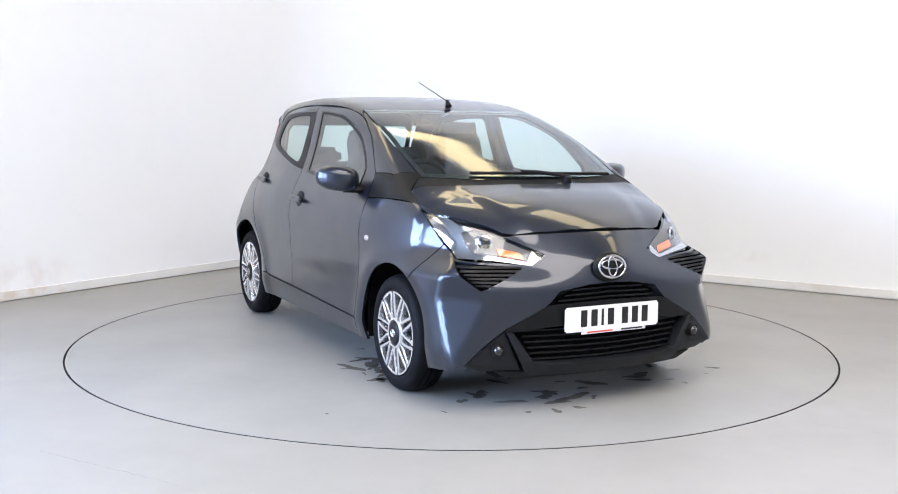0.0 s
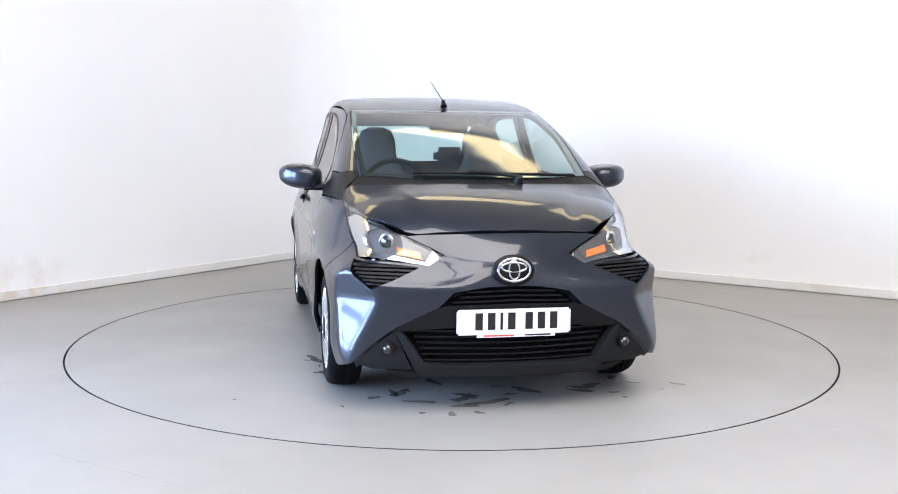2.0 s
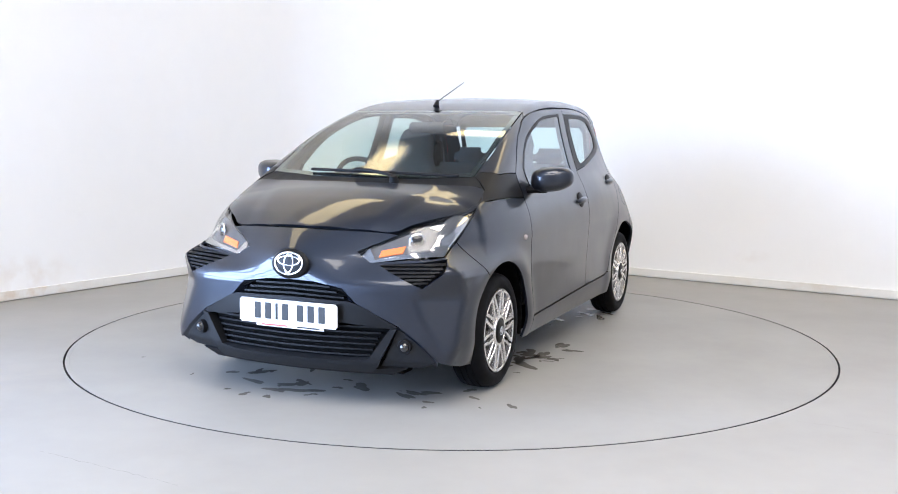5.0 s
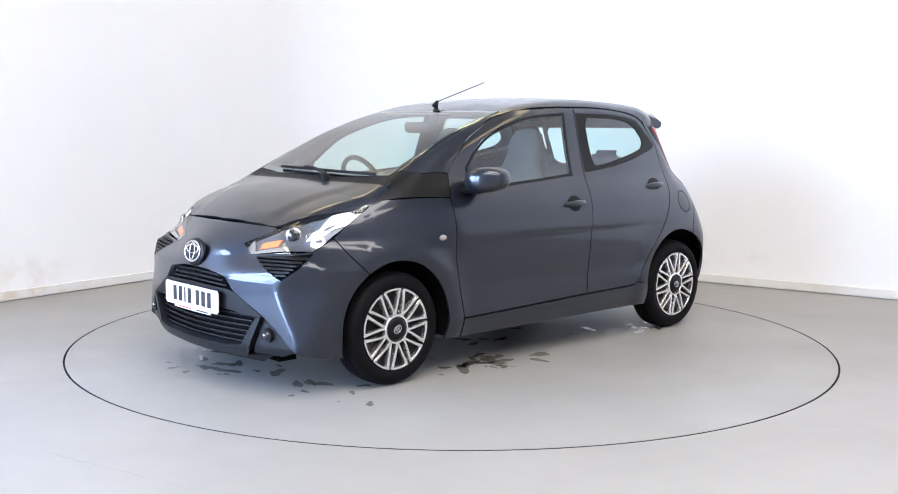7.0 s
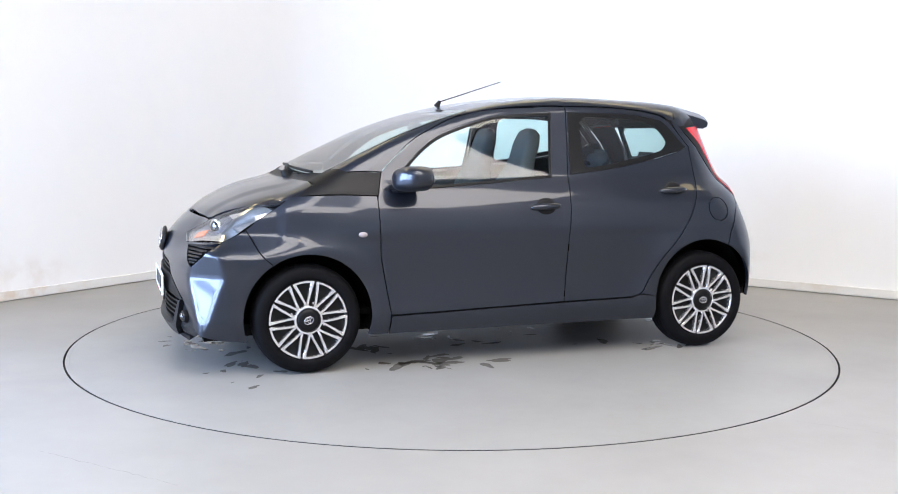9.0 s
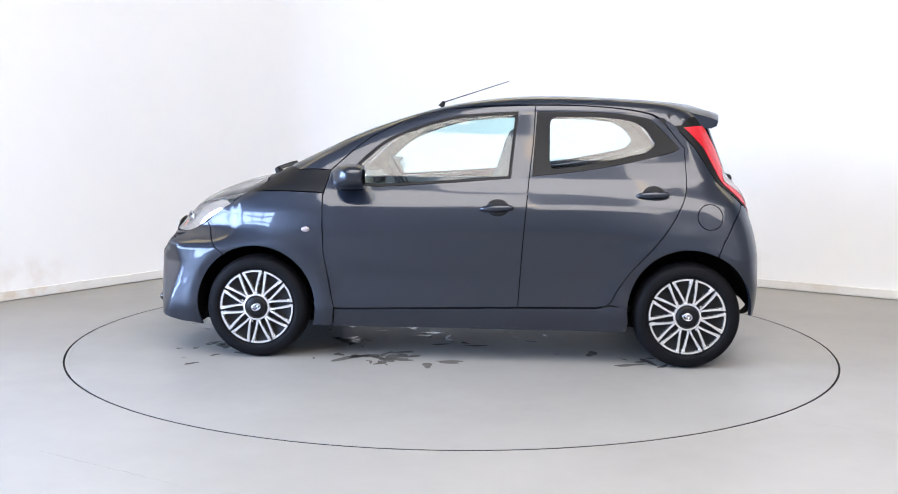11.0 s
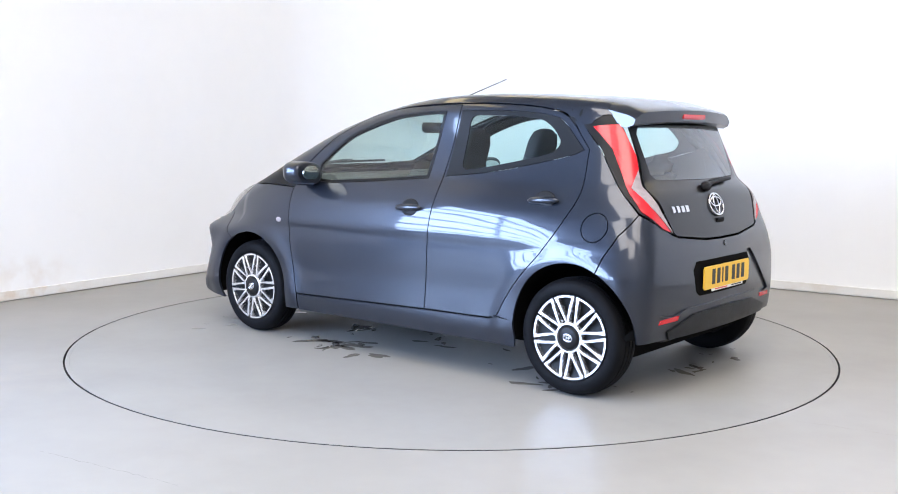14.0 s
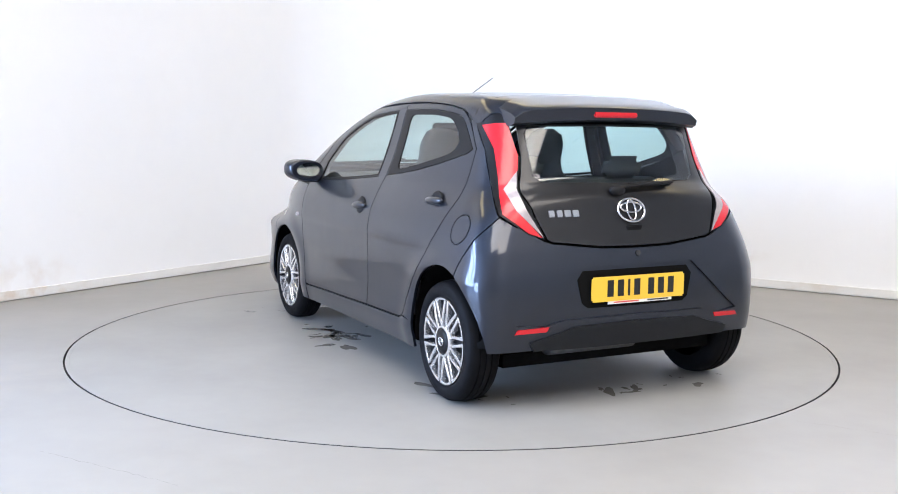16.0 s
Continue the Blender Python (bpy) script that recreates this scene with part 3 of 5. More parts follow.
MAT.update({
    "paint": paint_material(),
    "black_gloss": material("gloss_black_trim", (0.008, 0.008, 0.009), 0.12, coat=1.0, coat_rough=0.02),
    "black": material("satin_black_plastic", (0.009, 0.009, 0.010), 0.5, spec=0.18, spread=0.2, scale=20, bump=0.1, bump_scale=400),
    "grey_plastic": material("dark_grey_plastic", (0.012, 0.013, 0.015), 0.36, spec=0.2, spread=0.15, scale=20, bump=0.1, bump_scale=500),
    "inner": material("inner_shell_black", (0.005, 0.005, 0.005), 0.9, spec=0.05),
    "trim": material("cabin_plastic", (0.11, 0.11, 0.112), 0.55, spread=0.15, scale=15),
    "cloth": material("seat_cloth", (0.07, 0.071, 0.074), 0.9, spread=0.06, scale=1.5),
    "headliner": material("headliner_fabric", (0.50, 0.50, 0.48), 0.9),
    "glass": glass_material("clear_car_glass", (0.80, 0.94, 0.91), 1.2),
    "screen": glass_material("windscreen_glass", (0.80, 0.94, 0.91), 0.8, 0.07),
    "tint": glass_material("tinted_car_glass", (0.74, 0.88, 0.85), 1.4),
    "lens": glass_material("lamp_cover", (0.96, 0.96, 0.96), 0.9),
    "chrome": material("chrome", (0.62, 0.62, 0.63), 0.10, metal=1.0),
    "silver": material("machined_alloy", (0.86, 0.85, 0.84), 0.25, metal=0.9, spread=0.12, scale=30),
    "slat": material("grille_black", (0.005, 0.005, 0.0055), 0.4, spec=0.2),
    "rubber": material("tyre_rubber", (0.006, 0.006, 0.007), 0.6, spec=0.08, spread=0.3, scale=12, bump=0.2, bump_scale=200),
    "red": material("red_lamp_lens", (0.50, 0.008, 0.012), 0.25, coat=0.25),
    "clear": material("clear_lamp_lens", (0.36, 0.31, 0.31), 0.2, coat=0.6, spread=0.3, scale=40),
    "gate_black": material("dark_tailgate_glass", (0.008, 0.008, 0.009), 0.28, spec=0.35, coat=0.25, coat_rough=0.1),
    "lamp_bowl": material("lamp_reflector", (0.10, 0.10, 0.105), 0.42, metal=0.3, spread=0.25, scale=25),
    "exhaust": material("dull_exhaust_steel", (0.10, 0.10, 0.10), 0.5, metal=0.7, spread=0.4, scale=20),
    "orange": material("orange_lamp_lens", (0.85, 0.20, 0.04), 0.2, coat=1.0),
    "white_plate": material("white_plate", (0.80, 0.80, 0.79), 0.4),
    "yellow_plate": material("yellow_plate", (0.80, 0.50, 0.03), 0.4),
    "ink": material("plate_black", (0.01, 0.01, 0.01), 0.4),
    "red_ink": material("red_print", (0.6, 0.08, 0.06), 0.5),
    "mirror": material("mirror_glass", (0.50, 0.54, 0.53), 0.02, metal=1.0),
    "wet": material("water_film", (0.215, 0.205, 0.185), 0.10, spread=0.35, scale=9),
})

CAR = new("car")
tagged(CAR, "dark graphite five-door hatchback car standing on the turntable", "car")


# ---------------------------------------------------------------- outlines
def S(*xz):
    return side_pts(*xz)


def raw(*xyz):
    return np.array(xyz, float)


def cat(*groups):
    return np.concatenate(groups)


def mirrored(half):
    """A full outline from its left half, whose first and last points lie on the middle line."""
    other = half[1:-1][::-1].copy()
    other[:, 1] *= -1
    return cat(half, other)


def arch(ax, r, zc, a0, a1, n=26):
    a = np.radians(np.linspace(a0, a1, n))
    return S(*[(ax + r * math.cos(t), zc + r * math.sin(t)) for t in a])


def smooth_line(pts, n=6):
    """A flowing line through 3D points (Catmull-Rom)."""
    p = np.asarray(pts, float)
    q = np.vstack([2 * p[0] - p[1], p, 2 * p[-1] - p[-2]])
    out = []
    for i in range(1, len(q) - 2):
        for j in range(n):
            t = j / n
            out.append(0.5 * (2 * q[i] + (q[i + 1] - q[i - 1]) * t + (2 * q[i - 1] - 5 * q[i] + 4 * q[i + 1] - q[i + 2]) * t * t
                              + (3 * q[i] - q[i - 1] - 3 * q[i + 1] + q[i + 2]) * t ** 3))
    return np.array(out + [p[-1]])


def mixp(a, b, t):
    return np.asarray(a) * (1 - t) + np.asarray(b) * t


F_ARCH, F_ZC, R_ARCH, R_ZC = 0.328, 0.297, 0.338, 0.303

door_front = S((0.735, 0.294), (0.792, 0.60), (0.800, 0.90), (0.765, 1.040))
door_top = smooth_line(S((0.765, 1.040), (0.580, 1.203), (0.45, 1.275), (0.315, 1.333), (0.085, 1.381), (-0.345, 1.402)))
door_mid = S((-0.345, 1.402), (-0.336, 1.20), (-0.316, 1.01), (-0.287, 0.66), (-0.266, 0.318))
rear_top = smooth_line(S((-0.345, 1.402), (-0.65, 1.398), (-0.90, 1.372), (-1.02, 1.325), (-1.150, 1.178)))
rear_back = smooth_line(S((-1.150, 1.178), (-1.157, 0.979), (-1.105, 0.83), (-1.005, 0.68), (-0.88, 0.54), (-0.80, 0.43), (-0.755, 0.35), (-0.69, 0.325)))
window_front = smooth_line(S((0.63, 1.065), (0.53, 1.158), (0.40, 1.240), (0.14, 1.326), (-0.05, 1.352), (-0.250, 1.364)))
WINDOW_F = cat(window_front, S((-0.215, 1.008), (0.10, 0.982), (0.50, 0.955), (0.635, 0.965)))
WINDOW_R = cat(smooth_line(S((-0.358, 1.366), (-0.70, 1.362), (-0.91, 1.340), (-0.995, 1.305), (-1.122, 1.174))), smooth_line(S((-1.08, 1.152), (-0.85, 1.098), (-0.60, 1.052), (-0.335, 1.022))))

OPEN_R = S((-0.425, 1.342), (-0.70, 1.340), (-0.88, 1.320), (-1.000, 1.205), (-0.955, 1.155), (-0.85, 1.128), (-0.60, 1.078), (-0.425, 1.052))

front_door = cat(door_front[:-1], door_top[:-1], door_mid, S((0.69, 0.292)))
rear_door = cat(rear_top[:-1], rear_back, door_mid[::-1][:-1])

# headlamp corners
A, B, C, D, E, F, G, H = raw((1.745, 0.297, 0.706), (1.748, 0.366, 0.664), (1.583, 0.664, 0.690), (1.405, 0.690, 0.803),
                             (1.238, 0.700, 0.918), (1.440, 0.606, 0.862), (1.619, 0.450, 0.782), (1.715, 0.345, 0.730))
SEAM_TOP, SEAM_LOW = raw((1.477, 0.680, 0.745)), S((1.347, F_ZC + 0.276))
HEADLAMP = cat(raw(A, B), raw(mixp(B, C, 0.5), C, mixp(C, D, 0.5), D, E, F, G, H))
VENT = raw((1.732, 0.412, 0.652), (1.588, 0.672, 0.678), (1.640, 0.660, 0.62), (1.715, 0.612, 0.562))

front_bumper = cat(front_pts((0.0, 0.800), (0.2, 0.797)), raw((1.628, 0.402, 0.790), G, H, A, B, mixp(B, C, 0.5), C), SEAM_TOP, SEAM_LOW,
                   arch(AXLE, F_ARCH, F_ZC, 55, -22, 18), S((1.53, 0.185), (1.60, 0.19)),
                   front_pts((0.705, 0.225), (0.625, 0.308), (0.525, 0.385), (0.33, 0.482), (0.262, 0.548), (0.12, 0.570), (0.0, 0.574)))
front_wing = cat(SEAM_TOP, raw(D, E), S((1.0, 0.925), (0.800, 0.918)), door_front[::-1][1:], S((0.745, 0.19), (0.815, 0.19)),
                 arch(AXLE, F_ARCH, F_ZC, 199, 57, 30), SEAM_LOW)
sill = cat(S((0.742, 0.187), (0.732, 0.288)), S((0.69, 0.288), (-0.266, 0.314), (-0.69, 0.321)), S((-0.75, 0.338), (-0.80, 0.334)), S((-0.850, 0.328), (-0.858, 0.245), (-0.850, 0.190)))
BUMP_TOP = raw((-1.360, 0.642, 0.966), (-1.211, 0.606, 1.177), (-1.100, 0.596, 1.300))
seam_rear = cat(S((-1.317, R_ZC + 0.305), (-1.345, 0.68), (-1.400, 0.785)))
quarter = cat(rear_back[::-1][2:], S((-1.04, 1.322)), BUMP_TOP[::-1], raw((-1.425, 0.640, 0.880)), seam_rear[::-1],
              S(*[(-AXLE + (R_ARCH - 0.020 * max(0.0, math.cos(t))) * math.cos(t), R_ZC + R_ARCH * math.sin(t)) for t in np.radians(np.linspace(115, 3, 34))]), S((-0.765, 0.340)))
rear_bumper = cat(seam_rear, raw((-1.425, 0.640, 0.880)), rear_pts((0.478, 0.778), (0.44, 0.765), (0.19, 0.738), (0.0, 0.735), (0.0, 0.29), (0.53, 0.29)),
                  arch(-AXLE, R_ARCH, R_ZC, 183, 117, 22))
RECESS = rear_pts((0.0, 0.655), (0.325, 0.655), (0.62, 0.412), (0.50, 0.398), (0.40, 0.425), (0.0, 0.430))
FLAP = S(*[(-1.277 + 0.066 * math.cos(t), 0.816 + 0.066 * math.sin(t)) for t in np.linspace(0, 2 * math.pi, 28, endpoint=False)])

SCREEN_EDGE = top_pts((1.150, 0.0), (1.135, 0.30), (1.06, 0.590), (0.80, 0.592), (0.50, 0.575), (0.235, 0.548), (0.27, 0.30), (0.285, 0.0))
BONNET_EDGE = cat(top_pts((1.675, 0.0), (1.662, 0.22)), raw((1.628, 0.404, 0.79)), smooth_line(raw((1.612, 0.449, 0.79), (1.452, 0.611, 0.858), (1.248, 0.696, 0.921), (1.125, 0.672, 0.974))), top_pts((1.19, 0.31), (1.215, 0.0)))


def build_skin():
    P = MAT["paint"]
    panel("front_bumper", WRAP, front_bumper, P, CAR, holes=[VENT], grid=0.022)
    panel("front_wing", WRAP, front_wing, P, CAR, grid=0.022)
    for d in panel("front_door", WRAP, front_door, P, CAR, holes=[WINDOW_F]):
        dress_door(d, WINDOW_F, MAT["glass"], 0.013, S((-0.146, 0.852))[0], 1 if len(d.name) == 10 else -1)
    for d in panel("rear_door", WRAP, rear_door, P, CAR, holes=[WINDOW_R]):
        dress_door(d, WINDOW_R, MAT["tint"], 0.028, S((-0.975, 0.930))[0], 1 if len(d.name) == 9 else -1, OPEN_R)
    panel("sill", WRAP, sill, P, CAR)
    panel("rear_quarter", WRAP, quarter, P, CAR, holes=[FLAP], grid=0.022)
    panel("fuel_flap", WRAP, FLAP, P, CAR, gap=0.002, both=False)
    panel("quarter_blank", WRAP, FLAP, P, CAR, gap=-0.002, both=False)[0].scale = (1, -1, 1)
    panel("rear_bumper", WRAP, rear_bumper, P, CAR, holes=[RECESS], grid=0.022, rim=0.016)
    panel("number_plate_recess", WRAP, RECESS, P, CAR, off=-0.012, gap=-0.004, grid=0.022)
    panel("bonnet", TOP, mirrored(BONNET_EDGE), P, CAR, both=False, gap=0.0018, grid=0.022, label="bonnet in graphite metallic paint")
    roof_edge = cat(top_pts((0.285, 0.0), (0.27, 0.30), (0.235, 0.548)), door_top[18:-1], rear_top[:-6], S((-1.04, 1.322)), raw((-1.115, 0.602, 1.300)),
                    rear_pts((0.50, 1.315)), top_pts((-1.24, 0.30), (-1.26, 0.0)))
    panel("roof", TOP, mirrored(roof_edge), P, CAR, both=False, label="roof in graphite metallic paint")
    pillar = cat(door_top[:19], top_pts((0.235, 0.548), (0.50, 0.577), (0.80, 0.594), (1.02, 0.594)), raw((0.93, 0.665, 1.02)))
    panel("windscreen_pillar", Along((-0.45, -0.62, -0.64)), pillar, P, CAR, grid=0.02)
    corner = cat(raw(E), S((1.0, 0.925), (0.800, 0.918)), door_front[2:], raw((0.93, 0.665, 1.02)), top_pts((1.02, 0.594), (1.06, 0.594)), raw((1.125, 0.674, 0.974), (1.245, 0.692, 0.922)))
    panel("pillar_trim", Along((-0.2, -0.72, -0.66)), corner, MAT["slat"], CAR, grid=0.02, label="satin black pillar trim")
    cowl = cat(top_pts((1.225, 0.0), (1.20, 0.31), (1.12, 0.66), (1.05, 0.600), (1.12, 0.30), (1.13, 0.0)))
    panel("cowl", TOP, mirrored(cowl), MAT["black"], CAR, both=False, off=-0.004, gap=0, label="black plastic scuttle panel")
    frit = mirrored(SCREEN_EDGE)
    hole = mirrored(top_pts((1.110, 0.0), (1.095, 0.30), (1.03, 0.555), (0.80, 0.560), (0.50, 0.545), (0.275, 0.520), (0.31, 0.30), (0.325, 0.0)))
    ws = panel("windscreen", TOP, frit, MAT["screen"], CAR, both=False, gap=0.001, rim=0, off=0.001, label="clear curved windscreen")[0]
    ws.visible_shadow = False
    panel("black_border", TOP, frit, MAT["black_gloss"], ws, holes=[hole], both=False, gap=0.003, rim=0.004, off=-0.001)
    # tailgate
    gate = mirrored(rear_pts((0.0, 1.300), (0.490, 1.298), (0.497, 1.14), (0.512, 1.07), (0.537, 0.99), (0.505, 0.88), (0.462, 0.782), (0.44, 0.770), (0.19, 0.744), (0.0, 0.741)))
    pane = mirrored(rear_pts((0.0, 1.288), (0.435, 1.284), (0.46, 1.25), (0.455, 1.06), (0.42, 1.032), (0.0, 1.026)))
    tg = panel("tailgate", TAIL_ON, gate, MAT["gate_black"], CAR, holes=[pane], both=False, off=0.002, label="gloss black glazed tailgate")[0]
    panel("gate_header", TAIL_ON, mirrored(rear_pts((0.0, 1.395), (0.44, 1.372), (0.485, 1.292), (0.0, 1.292))), MAT["inner"], tg, both=False, off=-0.012, gap=0, rim=0)
    rw = panel("rear_window", TAIL_ON, pane, MAT["tint"], tg, both=False, off=0.001, gap=0, rim=0)[0]
    rw.visible_shadow = False
    return tg


def dress_door(door, window, pane_mat, seal, handle_at, sgn, opening=None):
    """Seal, pane and handle of one door; sgn -1 is the right side."""
    q = dense(WRAP.flat(window), 0.02)
    inner = shrunk(q, seal) if opening is None else rounded(WRAP.flat(opening), 0.05)
    p3, _ = on_body(WRAP, inner)
    flip = (1, sgn, 1)
    for nm, mat, kw in (("window_seal", MAT["slat"], dict(outline=window, holes=[p3], gap=0.0, rim=0.006, off=0.0015)),
                        ("window_pane", pane_mat, dict(outline=p3, gap=0.0, rim=0, off=-0.002))):
        ob = panel(nm, WRAP, mat=mat, parent=door, both=False, edge=0.03, **kw)[0]
        ob.scale = flip
        if nm == "window_pane":
            ob.visible_shadow = False
    bm = bmesh.new()
    bar_profile(bm, 0.180, 0.036, 0.030)
    h = part("door_handle", bm, MAT["paint"], door, smooth=True)
    n = body_normal(handle_at[None])[0]
    h.matrix_basis = pose(handle_at[0], (handle_at[1] + 0.020) * sgn, handle_at[2], sgn * 12, 3, 0)
    bm = bmesh.new()
    bmesh.ops.create_uvsphere(bm, u_segments=24, v_segments=10, radius=1, matrix=Matrix.Diagonal((0.060, 0.009, 0.047, 1)))
    c = part("handle_cup", bm, MAT["black"], door, smooth=True)
    c.matrix_basis = pose(handle_at[0] - 0.005, handle_at[1] * sgn, handle_at[2], sgn * 13, 0, 0)


def bar_profile(bm, length, height, depth, n=14, m=12):
    """A softly arched grip bar along x."""
    rings = []
    for i in range(n + 1):
        t = i / n
        e = max(1e-3, math.sin(math.pi * min(max(t, 0.002), 0.998))) ** 0.28
        ring = []
        for k in range(m):
            a = 2 * math.pi * k / m
            ring.append(bm.verts.new(((t - 0.5) * length, math.sin(a) * depth / 2 * e - 0.010 * (2 * t - 1) ** 2, math.cos(a) * height / 2 * e)))
        rings.append(ring)
    for i in range(n):
        for k in range(m):
            bm.faces.new((rings[i][k], rings[i + 1][k], rings[i + 1][(k + 1) % m], rings[i][(k + 1) % m]))
    bm.faces.new(rings[0])
    bm.faces.new(rings[-1][::-1])
    bmesh.ops.recalc_face_normals(bm, faces=bm.faces)


def build_shell():
    """The dark inner shell that shows in the joints and round the cabin."""
    I = MAT["inner"]
    side = cat(door_front[:-1] + (0.02, 0, 0), door_top[:-1], rear_top, raw((-1.20, 0.638, 1.180), (-1.33, 0.664, 0.985)), S((-1.38, 0.80), (-1.33, 0.68)),
               arch(-AXLE, R_ARCH + 0.01, R_ZC, 112, 2, 24), S((-0.80, 0.20), (0.75, 0.20)))
    panel("inner_side", WRAP, side, I, CAR, holes=[WINDOW_F, WINDOW_R], off=-0.013, rim=0.02, gap=0)
    panel("inner_bow", WRAP, cat(raw(H, A, B, mixp(B, C, 0.5), C), S((1.38, 0.79), (0.80, 0.90), (0.76, 0.22)), arch(AXLE, F_ARCH + 0.01, F_ZC, 190, 20, 24), S((1.60, 0.22)), front_pts((0.60, 0.34), (0.33, 0.50), (0.12, 0.585), (0.12, 0.75))), I, CAR, holes=[VENT], off=-0.013, gap=0.004, rim=0)
    panel("inner_stern", WRAP, cat(seam_rear, rear_pts((0.44, 0.80), (0.0, 0.77), (0.0, 0.31)), S((-1.42, 0.30)), arch(-AXLE, R_ARCH + 0.012, R_ZC, 170, 100, 12)), I, CAR, off=-0.028, gap=0, rim=0)
    for ax, nm in ((AXLE, "front"), (-AXLE, "rear")):
        for sy in (1, -1):
            bm = bmesh.new()
            n = 28
            rings = []
            for y in (0.42, 0.772):
                rings.append([bm.verts.new((ax + 0.352 * math.cos(math.radians(a)), sy * (y - (0.085 * min(1, max(0, a - 105) / 55) if ax < 0 and y > 0.5 else 0)), 0.30 + 0.352 * math.sin(math.radians(a)))) for a in (np.linspace(-14, 196, n) if ax > 0 else np.linspace(-12, 172, n))])
            for i in range(n - 1):
                bm.faces.new((rings[0][i], rings[0][i + 1], rings[1][i + 1], rings[1][i]))
            bm.faces.new(rings[0])
            part("wheel_arch_liner", bm, I, CAR)
    bm = bmesh.new()
    box(bm, (2.95, 1.20, 0.06), pose(0.08, 0, 0.215))
    box(bm, (1.5, 1.44, 0.05), pose(0.0, 0, 0.225))
    box(bm, (0.10, 1.0, 0.05), pose(1.62, 0, 0.17))
    part("underbody", bm, I, CAR)
    bm = bmesh.new()
    bmesh.ops.create_cone(bm, cap_ends=True, radius1=0.065, radius2=0.065, depth=0.46, segments=24, matrix=pose(-1.43, 0.16, 0.275, 90) @ Matrix.Diagonal((1, 0.6, 1, 1)))
    part("silencer", bm, MAT["exhaust"], CAR, "dull silver exhaust silencer", True)


def strip(name, z0, z1, y, off, mat, parent, rim=0.02, tilt=0.0, n=9):
    """A slat across the nose."""
    yy = np.linspace(-y, y, n)
    o = [(v, z0 + tilt * abs(v)) for v in yy] + [(v, z1 + tilt * abs(v)) for v in yy[::-1]]
    return panel(name, HEAD_ON, front_pts(*o), mat, parent, off=off, rim=rim, gap=0, both=False, grid=0.04, edge=0.05)[0]


